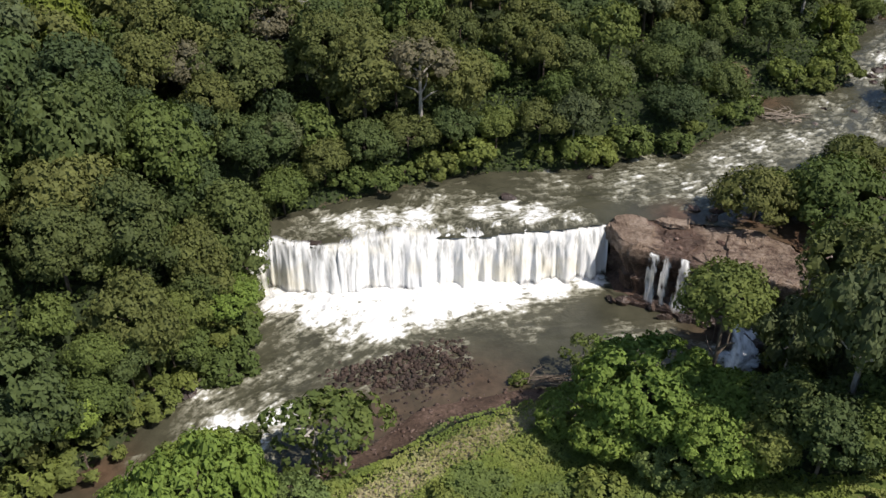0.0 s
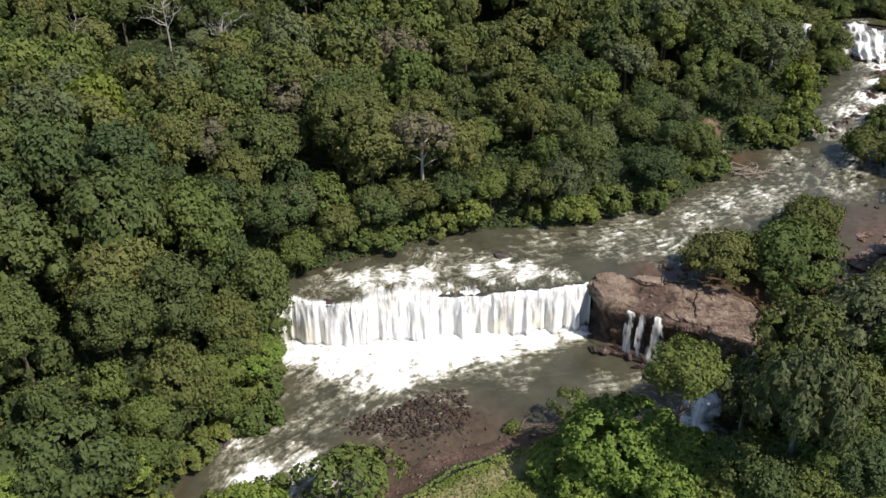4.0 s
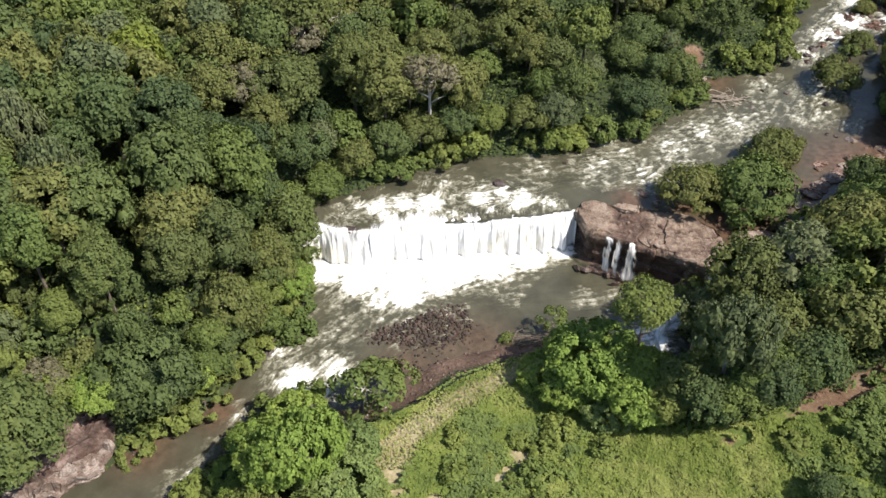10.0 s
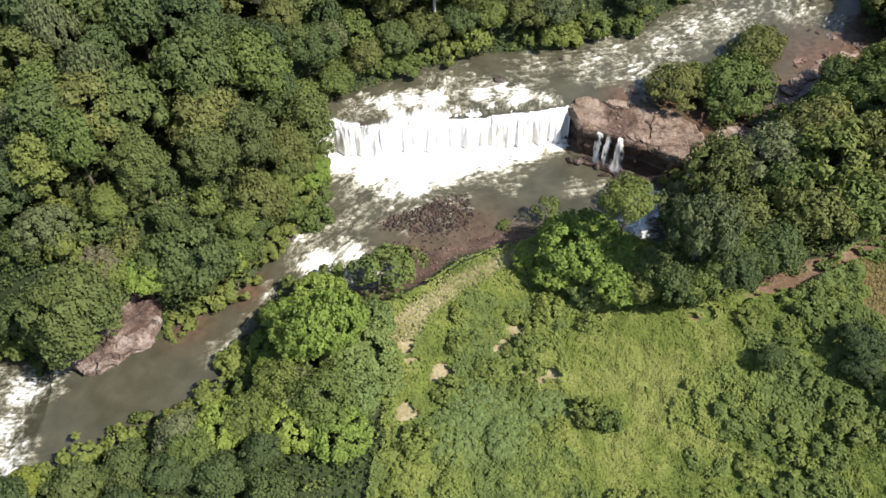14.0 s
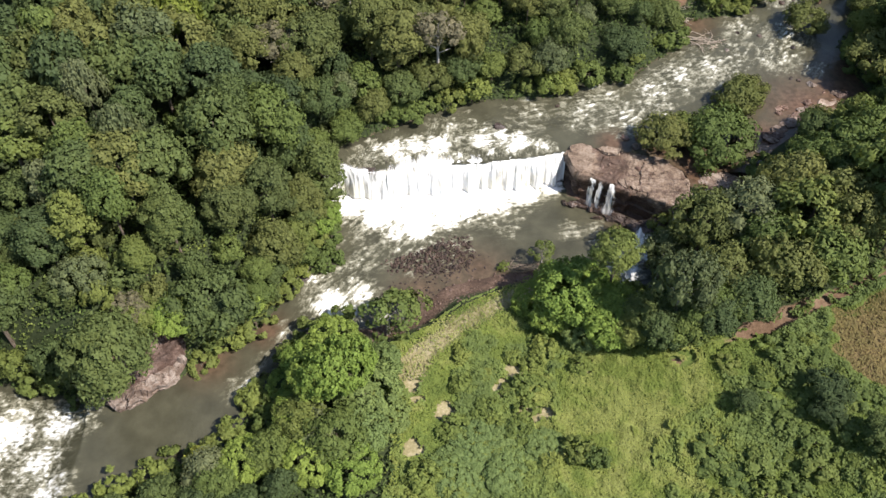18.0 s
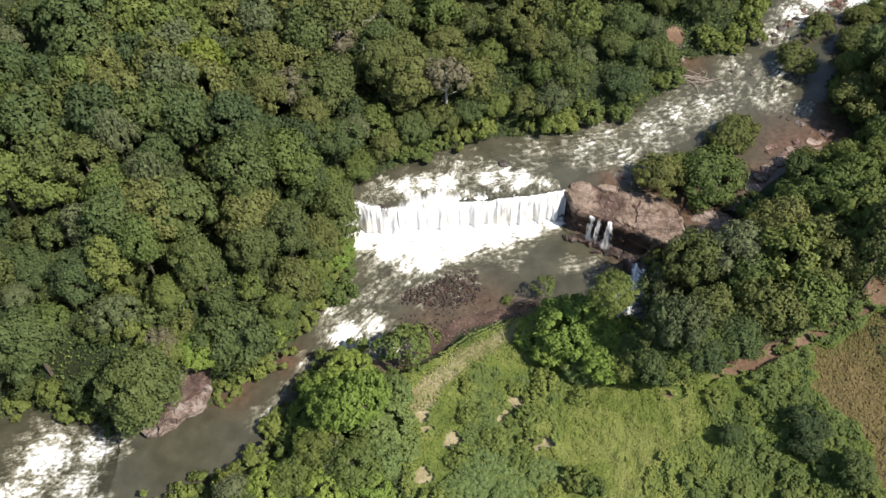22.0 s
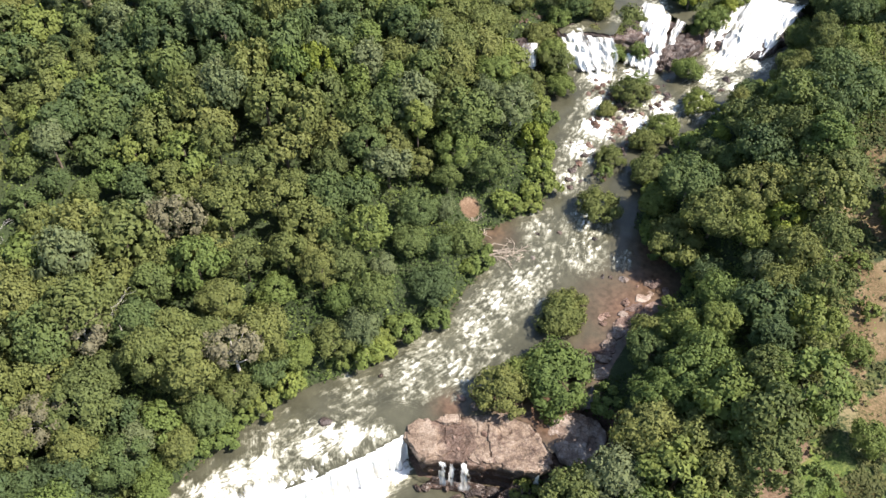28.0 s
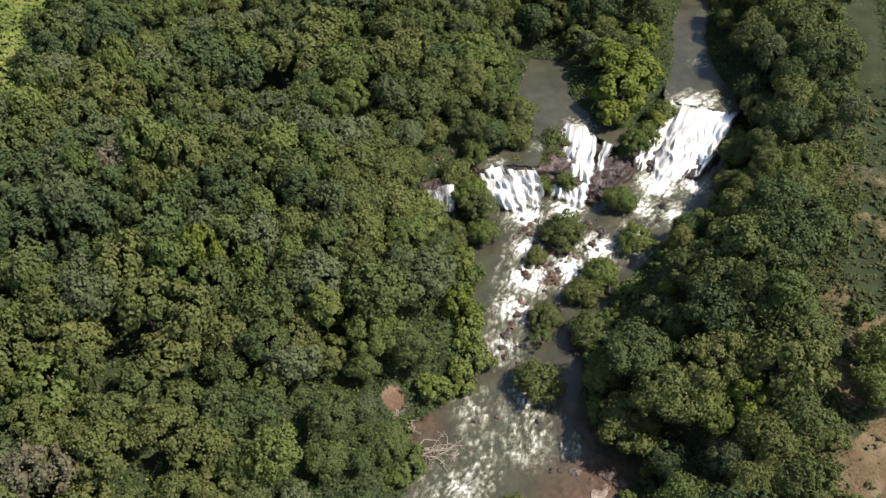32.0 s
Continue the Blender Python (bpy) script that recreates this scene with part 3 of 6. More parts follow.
    for zx, zy, zr, zs in zones:
        if zs > 1.2:
            Z = Z + (zs - 1.2) * np.exp(-((X - zx) ** 2 + (Y - zy) ** 2) / (0.6 * zr) ** 2) * (0.6 + 0.8 * lump)
    faces = grid_faces(len(xs), len(ys))
    faces = faces[keep.ravel()[faces].all(1)]
    used = np.unique(faces)
    remap = -np.ones(X.size, int)
    remap[used] = np.arange(len(used))
    me = mesh_from(name, np.stack([X, Y, Z], -1).reshape(-1, 3)[used], remap[faces], WATER)
    attr(me, "foam", foam.ravel()[used])
    attr(me, "rough", np.clip(rough, 0, 2).ravel()[used])
    fl = me.attributes.new("flow", "FLOAT_VECTOR", "POINT")
    fl.data.foreach_set("vector", np.stack([(run + 3 * wob).ravel()[used] * 0.42, (side + wob).ravel()[used] * 1.25, np.zeros(len(used))], -1).astype(np.float32).ravel())
    sh = np.zeros(X.shape)
    for zx, zy, zr, zs in shallow:
        sh = np.maximum(sh, zs * np.exp(-((X - zx) ** 2 + (Y - zy) ** 2) / zr ** 2))
    attr(me, "shallow", np.clip(sh, 0, 1).ravel()[used])
    return tagged(new(name, me), label, "river", kind="structure")


river("water_lower", LOWER, 0, 0.25,
      [(-20, -6, 4.2, 1.55), (-15, -7, 4.6, 1.65), (-9, -7, 6.2, 1.85), (-2, -6, 6.2, 1.95), (5, -5, 5.2, 1.85), (11, -4, 4.4, 1.75), (16.5, -3, 3.2, 1.6), (-15, -9, 4.5, 1.5), (-8, -11.5, 4.2, 1.55), (-3, -9.5, 4, 1.6), (-12, -13, 3.5, 1.15), (-17, -12, 3, 0.9), (-16, -17, 4, 0.7), (-21, -9, 3, 0.9), (-20, -20, 3, 0.8), (-10, -16, 4, 0.6), (19.5, -14, 3, 0.7),
       (2, -10, 4, 0.7), (9, -9, 4, 0.55), (23, -14, 3.5, 0.62), (22, -16.5, 2, 0.7), (27, -22, 4, 1.2), (25, -26, 3, 1.1), (29, -18, 3, 1.1), (-18, -19, 4, 0.75), (-26, -22, 3.4, 0.95), (-23, -27, 5, 1.2), (-18, -25.5, 3.6, 1.15), (-20, -29, 3.4, 1.0), (-12, -17, 7, 0.55), (-2, -15, 7, 0.5), (-20, -14, 5, 0.5), (8, -12, 6, 0.42),
       (-29, -33, 4, 0.62), (-36, -42, 3.5, 0.6), (-33, -38, 3, 0.5), (-59, -45.5, 3, 0.85), (-64, -46, 5, 1.12), (-66, -52, 6, 1.08), (-72, -46, 7, 1.22), (-76, -54, 8, 1.15), (-63, -57, 5, 1.05), (-70, -60, 6, 1.05), (-2, -20, 3, 0.6), (-8, -21, 4, 0.5)],
      "silty brown river below the fall, broken by white foam", [(-42, -37, 4, 0.7), (-33, -32, 3, 0.7), (30, -14, 5, 0.5), (2, -22, 5, 0.55), (-8, -26, 5, 0.55), (-2, -23, 4, 0.5)])
river("water_upper", UPPER, 1, 0.25,
      [(-17, 0, 4, 0.8), (-12, 2, 4, 1.1), (-4, 2.2, 4, 1.25), (4, 3.2, 4, 1.2), (11, 2.6, 4, 1.15), (-15, 2.5, 3, 0.95), (-2, 7, 4, 0.85), (-8, 2.4, 3.4, 1.12), (-10.5, -0.4, 2.4, 1.2), (-5, 0, 3, 1.05), (-1, 3.6, 3, 0.95), (8, 3.6, 3.4, 1.12), (10, 1.0, 3, 1.12), (5.5, 0, 2.4, 1.0), (0, 0, 2.2, 0.95), (15, 1, 3, 1.0), (-19, -1.6, 2.0, 0.8), (5, 6, 4, 0.8), (0, 7, 6, 0.65), (14, 9, 6, 0.7), (24, 10, 7, 0.82), (32, 8, 7, 0.86), (38, 13, 7, 0.9), (44, 18, 7, 0.9), (29, 14, 5, 0.8),
       (50, 19, 7, 0.88), (57, 24, 6, 0.75), (64, 22, 6, 0.8), (68, 28, 6, 0.85), (70, 18, 4, 0.62), (60, 31, 5, 0.7), (70, 40, 5, 0.95), (76, 46, 5, 1.1), (82, 50, 6, 1.2), (90, 48, 6, 1.15), (98, 50, 6, 1.1),
       (86, 57, 5, 1.1), (90, 64, 5, 1.15), (98, 61, 5, 1.2), (74, 71, 4, 1.0), (119, 58, 6, 1.2), (125, 54, 4, 1.1), (107, 49, 4, 1.0), (116, 49.4, 4, 1.0), (112, 54, 5, 1.0), (118, 50, 4, 0.9), (104, 46, 5, 1.0)],
      "fast brown river with white rapids above the fall", [(66, 6, 8, 1.0), (72, 11, 6, 0.9), (56, -1, 5, 1.0), (50, 33, 4, 0.6), (76, 16, 5, 0.8), (42, -7, 6, 1.0), (36, -1.5, 3, 0.8), (28, 1, 3, 0.8)])
river("water_pool", POOL, 2, 0.45, [(112, 77, 4, 0.9), (100, 76, 3, 0.6), (138, 72, 6, 1.0), (142, 70, 5, 0.9), (150, 82, 3, 0.8), (90, 76, 4, 0.6)], "dark still river above the upper falls")


def curtain(name, lip, base, zt, zb, label, thin=0.5, cols=6.0, bulge=1.0, seed=0, ragged=1.0, edge=0.9, fine=3.2, lead=0.6, steps=0.0, grain=0.55):
    """Falling water between a lip and a base line; it gathers over the lead above the lip."""
    lip, base = np.array(lip, float), np.array(base, float)

    def resample(p, u):
        s = np.concatenate([[0], np.cumsum(np.hypot(*np.diff(p, axis=0).T))])
        return np.stack([np.interp(u * s[-1], s, p[:, j]) for j in (0, 1)], -1), s[-1]
    _, ln = resample(lip, np.array([0.0]))
    n, rows = max(8, int(ln * cols)), 34
    u = np.linspace(0, 1, n)
    a, b = resample(lip, u)[0], resample(base, u)[0]
    span = np.hypot(*(b - a).T)
    way = (b - a) / (span[:, None] + 1e-6)
    a = a + way * (ragged * 2.2 * (fbm(u * ln / 1.8, u * 0 + seed, 81 + seed, 4) - 0.5))[:, None]
    b = b + way * (ragged * 2.8 * (fbm(u * ln / 1.4, u * 0 - seed, 85 + seed, 4) - 0.5))[:, None]
    dip = ragged * 0.9 * (fbm(u * ln / 2.5, u * 0 + 2 * seed, 88 + seed, 3) - 0.42)
    v = np.linspace(0, 1, rows)
    start = 0.24
    V, U = np.meshgrid(v, u, indexing="ij")
    W = np.clip((V - start) / (1 - start), 0, 1)
    ahead = 1 - np.clip(V / start, 0, 1)
    long = float(span.mean() + zt - zb)
    push = W[..., None] ** 0.62
    XY = a[None] * (1 - push) + b[None] * push - way[None] * (ahead * lead)[..., None]
    fall = W ** (1.0 if steps else 1.5)
    if steps:
        fall = fall + 0.07 * np.sin(2 * math.pi * (W * steps + 2.2 * fbm(U * ln / 2.5, W * 2, 95 + seed, 3))) * smooth(0, 0.15, W) * (1 - smooth(0.85, 1, W))
        XY = XY + np.stack([way[:, 1], -way[:, 0]], -1)[None] * (2.6 * (fbm(V * long / 3.5, U * 1.5, 96 + seed, 3) - 0.5) * smooth(0, 0.3, W))[..., None]
    Z = zt + (zb - zt) * fall + dip[None] * (1 - ahead) + 0.10
    ripple = fbm(U * ln * 1.6 + seed * 7.7, V * long * 0.3, 61 + seed, 4) - 0.5
    XY = XY + way[None] * (ripple * bulge * smooth(0.02, 0.3, W))[..., None]
    Z = Z + 0.35 * ripple * (1 - W * 0.5)
    me = mesh_from(name, np.concatenate([XY, Z[..., None]], -1).reshape(-1, 3), grid_faces(n, rows), FALLING)
    band = smooth(0.35, 0.75, fbm(U * ln / 3.2 + 3.1 * seed, V * 0.9, 71 + seed, 3))
    attr(me, "fallen", smooth(0.10, 0.80, W + 0.7 * ripple) * (1 - 0.5 * thin))
    side = np.minimum(U, 1 - U) * ln + 1.2 * (fbm(V * long / 1.2, U * 2, 97 + seed, 3) - 0.5)
    rim = edge * 1.2 * (1 - smooth(0, min(0.30 * ln, 0.9), side))
    gather = 1.5 * ahead ** 0.8 * (0.55 + 0.9 * fbm(U * ln / 1.6, V * 2, 99 + seed, 3))
    foot = 0.9 * smooth(0.93, 1.0, V)
    attr(me, "thin", np.clip(thin * band + 0.25 * thin * (1 - V) + rim + gather + foot, 0, 1.8))
    rn = me.attributes.new("run", "FLOAT_VECTOR", "POINT")
    rn.data.foreach_set("vector", np.stack([U * ln * fine + 2.4 * fbm(U * ln / 2, V * long * 0.35, 93 + seed, 3), V * long * grain, np.full(U.shape, seed * 3.7)], -1).astype(np.float32).ravel())
    return tagged(new(name, me), label, "waterfall", kind="structure")


curtain("waterfall_main", [(-13.2, -3.7), (-11.4, -2.9), (-9.8, -1.6), *LIP[5:-1], (19.0, -0.6)], [(-13.4, -6.0), (-11.8, -5.6), (-9.9, -4.4), *((x, y - 2.5) for x, y in LIP[5:-1]), (18.9, -3.0)], 6.1, 0.1, "broad white curtain of water falling over a rock lip", 0.14, 7.0, 0.8, 1, 0.95, 0.0, 3.4, 3.4)
curtain("waterfall_main_end", LIP[1:4], [(x, y - 2.0) for x, y in LIP[1:4]], 6.0, 0.1, "white curtain of water in fine strands over dark rock", 0.50, 8.0, 0.5, 12, 0.6, 0.05, 4.0, 1.4)
curtain("waterfall_side", [(-25.0, 0.8), (-22.0, -0.9)], [(-24.8, -5.6), (-20.6, -6.6)], 6.2, 0.0, "thin white side cascade running over dark rock", 0.5, 7.0, 1.0, 2, 1.0, 0.6, 4.0)
curtain("waterfall_ledge", [(22.4, -7.4), (23.3, -7.9)], [(21.9, -8.3), (23.2, -9.1)], 6.4, 0.0, "thin white threads of water off the ledge", 1.3, 12.0, 0.3, 3, 0.4, 0.8, 9.0)
curtain("waterfall_ledge", [(23.7, -8.1), (24.5, -8.5)], [(23.3, -9.2), (24.4, -9.9)], 6.5, 0.0, "thin white threads of water off the ledge", 1.3, 12.0, 0.3, 13, 0.4, 0.8, 9.0)
curtain("waterfall_ledge_broad", [(25.4, -8.9), (26.5, -9.5)], [(24.4, -10.4), (26.4, -11.6)], 6.5, 0.0, "narrow white fall fanning out off the rock ledge", 0.85, 12.0, 0.5, 4, 0.4, 0.8, 8.0)
curtain("waterfall_ledge_far", [(35.8, -14.2), (36.8, -14.6)], [(35.4, -15.2), (36.4, -15.6)], 6.6, 1.0, "narrow shaded fall off the rock ledge", 0.4, 8.0, 0.5, 5)
curtain("waterfall_shaded", [(29.2, -16.8), (31.6, -18.2)], [(24.8, -24.6), (28.4, -27.4)], 3.0, 0.1, "white cascade in the shade of the trees", 0.3, 7.0, 1.4, 6, 1.2, 1.0, 2.4, 0.6, 3.0, 0.9)
curtain("waterfall_upper_small", [(72.6, 75.0), (79.8, 74.0)], [(72.4, 72.6), (77.4, 70.8)], 17.4, 13.0, "thin white threads of a small upper fall", 0.85, 6.0, 0.7, 7)
curtain("waterfall_upper_left", [(85.6, 76.0), (88.0, 75.6), (90.8, 75.0)], [(84.4, 68.8), (87, 67.4), (90.0, 65.8)], 17.0, 12.0, "white upper fall in broken strands", 0.4, 7.0, 1.2, 8, 1.8, 0.6, 4.0, 1.5, 2.0, 0.4)
curtain("waterfall_upper_left", [(91.2, 74.8), (94.0, 73.0), (96.4, 70.3)], [(89.8, 66.4), (92.2, 65.4), (95.0, 64)], 17.0, 12.0, "white upper fall in broken strands", 0.36, 7.0, 1.2, 18, 1.8, 0.6, 4.0, 1.5, 2.0, 0.4)
curtain("waterfall_upper_middle", [(109.6, 80.0), (111.7, 75.8), (112.6, 71.4)], [(97.0, 66.6), (99.2, 63.2), (102.4, 59.8)], 17.4, 12.0, "steep white upper fall between rocks and bushes", 0.34, 6.0, 1.8, 9, 1.8, 0.8, 3.4, 2.0, 4.0, 0.5)
curtain("waterfall_upper_middle", [(113.0, 70.6), (115.2, 68.2)], [(107.0, 64.8), (108.6, 63.4)], 17.2, 13.0, "thin white strand beside black rocks", 0.6, 7.0, 1.0, 19, 1.2, 0.8, 4.0, 1.0, 3.0, 0.5)
curtain("waterfall_upper_right", [(131.5, 73.2), (135.4, 73.8), (137.6, 69.8), (141.3, 67.2), (144.8, 63.4)], [(117.5, 65.4), (118.6, 62.6), (119.4, 59.4), (122.0, 56.4), (128.0, 54.5)], 17.4, 12.3, "broad white upper fall sliding down rock", 0.34, 5.0, 2.0, 10, 2.0, 0.7, 3.2, 2.4, 4.5, 0.5)


# ---------------------------------------------------------------- trees
rng = np.random.default_rng(7)


def leaf_tris(centers, normals, size, r, stray=0.42):
    """Small leaf sprays at the points given, turned roughly to the normals."""
    n = len(centers)
    nrm = normals / (np.linalg.norm(normals, axis=1)[:, None] + 1e-9) + r.normal(0, stray, (n, 3))
    nrm /= np.linalg.norm(nrm, axis=1)[:, None] + 1e-9
    a = np.cross(nrm, r.normal(0, 1, (n, 3)))
    a /= np.linalg.norm(a, axis=1)[:, None] + 1e-9
    b = np.cross(nrm, a)
    s = size * r.uniform(0.6, 1.4, (n, 1))
    w = s * r.uniform(0.55, 0.95, (n, 1))
    v = np.stack([centers - a * s, centers + a * s * 0.6 - b * w, centers + a * s * r.uniform(0.3, 0.9, (n, 1)) + b * w], 1).reshape(-1, 3)
    i = np.arange(n) * 3
    return v, np.stack([i, i + 1, i + 2], -1)


def ball(center, radii, r, rings=3, seg=6):
    """A lumpy inner mass that keeps the crown from being seen through."""
    th = np.linspace(0.15, math.pi - 0.15, rings)
    ph = np.arange(seg) * 2 * math.pi / seg
    T_, P_ = np.meshgrid(th, ph, indexing="ij")
    k = r.uniform(0.80, 1.08, T_.shape)
    v = np.stack([np.sin(T_) * np.cos(P_) * k, np.sin(T_) * np.sin(P_) * k, np.cos(T_) * k], -1).reshape(-1, 3) * radii + center
    f = []
    for i in range(rings - 1):
        for j in range(seg):
            p, q = i * seg + j, i * seg + (j + 1) % seg
            f += [(p, p + seg, q + seg), (p, q + seg, q)]
    return v, np.array(f)


def crown_arrays(r, radius, depth, lobes, leaves, size, gap=0.0, core=True, low=-0.45, lobe=(0.17, 0.40, 0.52)):
    """Vertices and triangles of a crown that stands on z = 0: lobes round an uneven mass, each covered in leaf clumps."""
    vs, fs, off = [], [], 0

    def add(v, f):
        nonlocal off
        vs.append(v)
        fs.append(f + off)
        off += len(v)
    spots = []
    for i in range(lobes):
        dz = 1 - (1 - low) * (i + 0.5) / lobes
        an = i * 2.39996 + r.uniform(-0.35, 0.35)
        q = math.sqrt(1 - dz * dz)
        d = np.array([q * math.cos(an), q * math.sin(an), dz])
        lr = radius * r.uniform(lobe[0], lobe[1])
        k = r.uniform(lobe[2], 0.98)
        c = np.array([d[0] * radius * k, d[1] * radius * k, depth * 0.45 + d[2] * depth * 0.5 * r.uniform(0.62, 0.9)])
        spots.append((c, np.array([lr, lr * r.uniform(0.85, 1.15), lr * r.uniform(0.68, 0.95)]), d))
    lop = np.array([r.uniform(0.82, 1.2), r.uniform(0.82, 1.2), 1.0])
    spots = [(c * lop, rad, d) for c, rad, d in spots]
    area = np.array([s[1][0] ** 2 for s in spots])
    counts = (leaves * area / area.sum()).astype(int)
    for (c, rad, out), n in zip(spots, counts):
        d = r.normal(0, 1, (n, 3))
        d /= np.linalg.norm(d, axis=1)[:, None]
        away = d @ out < -0.25
        d[away] = -d[away]
        shell = r.uniform(0.84, 1.15, (n, 1))
        p = c + d * rad * shell
        if gap:
            keep = r.uniform(0, 1, n) > gap
            p, d = p[keep], d[keep]
        add(*leaf_tris(p, d + out * 0.5 + np.array([0, 0, 0.3]), size, r))
        if core:
            add(*ball(c - out * rad * 0.08, rad * 0.82, r))
    return np.concatenate(vs), np.concatenate(fs)


def tube(points, radii, seg=6):
    """A tapered limb along the points."""
    pts = np.array(points, float)
    v, f = [], []
    for i, p in enumerate(pts):
        t = pts[min(i + 1, len(pts) - 1)] - pts[max(i - 1, 0)]
        t /= np.linalg.norm(t) + 1e-9
        a = np.cross(t, (0.31, 0.95, 0.1))
        a /= np.linalg.norm(a)
        b = np.cross(t, a)
        for k in range(seg):
            an = 2 * math.pi * k / seg
            v.append(p + radii[i] * (a * math.cos(an) + b * math.sin(an)))
    for i in range(len(pts) - 1):
        for k in range(seg):
            p, q = i * seg + k, i * seg + (k + 1) % seg
            f += [(p, q, q + seg), (p, q + seg, p + seg)]
    return np.array(v), np.array(f)


def join(pieces):
    vs, fs, off = [], [], 0
    for v, f in pieces:
        vs.append(v)
        fs.append(f + off)
        off += len(v)
    return np.concatenate(vs), np.concatenate(fs)


def trunk_arrays(r, height, radius, spread, limbs=5, lean=0.0):
    bend = r.uniform(-0.25, 0.25, 2)
    top = np.array([bend[0] + lean, bend[1], height])
    pieces = [tube([(0, 0, -0.8), (0.1 * bend[0], 0.1 * bend[1], height * 0.3), (top * 0.7 + (0, 0, 0)), top], [radius * 1.25, radius, radius * 0.75, radius * 0.4])]
    for i in range(limbs):
        an = i * 2.4 + r.uniform(-0.5, 0.5)
        s = top * r.uniform(0.5, 0.9)
        e = s + np.array([math.cos(an) * spread, math.sin(an) * spread, spread * r.uniform(0.5, 1.0)]) * r.uniform(0.7, 1.0)
        m = (s + e) / 2 + r.uniform(-0.2, 0.2, 3) * spread
        pieces.append(tube([s, m, e], [radius * 0.5, radius * 0.35, radius * 0.12], 5))
    return join(pieces)


def twig_arrays(r, height, spread, n=26, radius=0.16, levels=3):
    """Bare branches of a leafless tree."""
    pieces = [tube([(0, 0, -0.8), (0.1, 0.05, height * 0.35), (0.15, -0.1, height * 0.75)], [radius * 1.3, radius, radius * 0.5])]
    ends = [(np.array([0.1, 0.0, height * r.uniform(0.35, 0.75)]), radius * 0.5) for _ in range(n // 3)]
    for lv in range(levels):
        nxt = []
        for s, rad in ends:
            for _ in range(2 if lv else 1):
                d = r.normal(0, 1, 3) * np.array([1, 1, 0.35]) + np.array([0, 0, 0.75])
                if lv:
                    d += np.array([s[0], s[1], 0]) * 0.5
                d /= np.linalg.norm(d)
                e = s + d * spread * r.uniform(0.5, 0.9) * (0.72 ** lv)
                m = (s + e) / 2 + r.normal(0, 0.06, 3) * spread
                pieces.append(tube([s, m, e], [rad, rad * 0.7, rad * 0.35], 4))
                nxt.append((e, rad * 0.5))
        ends = nxt
    return join(pieces)


def R(seed):
    return np.random.default_rng(seed)


# each kind: material, bark, and variants of (trunk of unit height, crown on z = 0, crown depth)
def trees(bark, seeds, spread, radius, depth, lobes, leaves, size, gap=0.0, core=True, limbs=5, lobe=(0.17, 0.40, 0.52)):
    leaves, made = int(leaves * 0.88), []
    for i, sd in enumerate(seeds):
        made.append((trunk_arrays(R(sd), 10.0, 0.26, spread, limbs), crown_arrays(R(sd + 500), radius, depth, lobes + i, leaves, size, gap, core, lobe=lobe), depth, bark))
    return made


ARRAYS = {
    "deep": trees(BARK, range(1, 6), 2.4, 4.0, 6.0, 30, 3900, 0.205) + trees(BARK, range(7, 10), 2.4, 4.0, 10.0, 42, 5400, 0.205),
    "fresh": trees(BARK, range(11, 15), 2.2, 3.9, 5.6, 28, 3800, 0.205) + trees(BARK, range(16, 18), 2.4, 3.9, 9.6, 40, 5200, 0.205),
    "olive": trees(BARK, range(21, 25), 2.4, 4.0, 5.8, 32, 3900, 0.195, 0.06) + trees(BARK, range(26, 28), 2.4, 4.0, 9.8, 44, 5400, 0.195, 0.06),
    "dry": trees(PALE_BARK, range(31, 34), 2.6, 3.6, 5.0, 20, 2200, 0.20, 0.15, True, 8),
    "bright": trees(BARK, range(41, 43), 1.8, 3.1, 4.4, 14, 1700, 0.28),
    "creeper": trees(BARK, range(44, 47), 1.8, 4.0, 4.6, 95, 4600, 0.18, lobe=(0.13, 0.20, 0.85)),
    "vine": trees(BARK, range(47, 50), 1.8, 4.0, 4.0, 95, 4400, 0.18, lobe=(0.13, 0.19, 0.86)),
    "grey": trees(PALE_BARK, range(35, 39), 2.5, 3.9, 6.0, 30, 3000, 0.20, 0.10),
    "bush": trees(BARK, range(51, 56), 1.0, 1.9, 2.3, 12, 1100, 0.185),
    "scrub": trees(BARK, range(61, 65), 1.0, 1.7, 1.7, 14, 800, 0.19, 0.05),
    "herb_bush": trees(BARK, range(56, 60), 1.0, 1.7, 1.6, 24, 900, 0.19, lobe=(0.16, 0.32, 0.60)),
    "slender": trees(PALE_BARK, range(71, 73), 1.8, 2.7, 4.2, 13, 1500, 0.22, 0.25, False, 7),
}
FAR = {"deep": trees(BARK, range(81, 86), 2.2, 4.2, 6.0, 24, 2250, 0.262, limbs=2) + trees(BARK, range(86, 89), 2.2, 4.1, 10.0, 32, 3100, 0.262, limbs=2),
       "fresh": trees(BARK, range(91, 95), 2.2, 4.1, 5.6, 23, 2200, 0.262, limbs=2) + trees(BARK, range(96, 98), 2.2, 4.0, 9.6, 31, 3000, 0.262, limbs=2),
       "olive": trees(BARK, range(101, 105), 2.2, 4.2, 5.8, 25, 2300, 0.245, 0.04, limbs=2) + trees(BARK, range(106, 108), 2.2, 4.1, 9.8, 33, 3100, 0.245, 0.04, limbs=2), "dry": ARRAYS["dry"], "bright": ARRAYS["bright"], "grey": trees(PALE_BARK, range(111, 115), 2.2, 4.0, 6.0, 26, 2200, 0.25, 0.08, limbs=3)}
MATS = {"deep": "deep", "fresh": "fresh", "olive": "olive", "dry": "dry", "bright": "bright", "creeper": "creeper", "vine": "vine", "grey": "grey", "bush": "fresh", "herb_bush": "shrub", "scrub": "shrub", "slender": "fresh"}
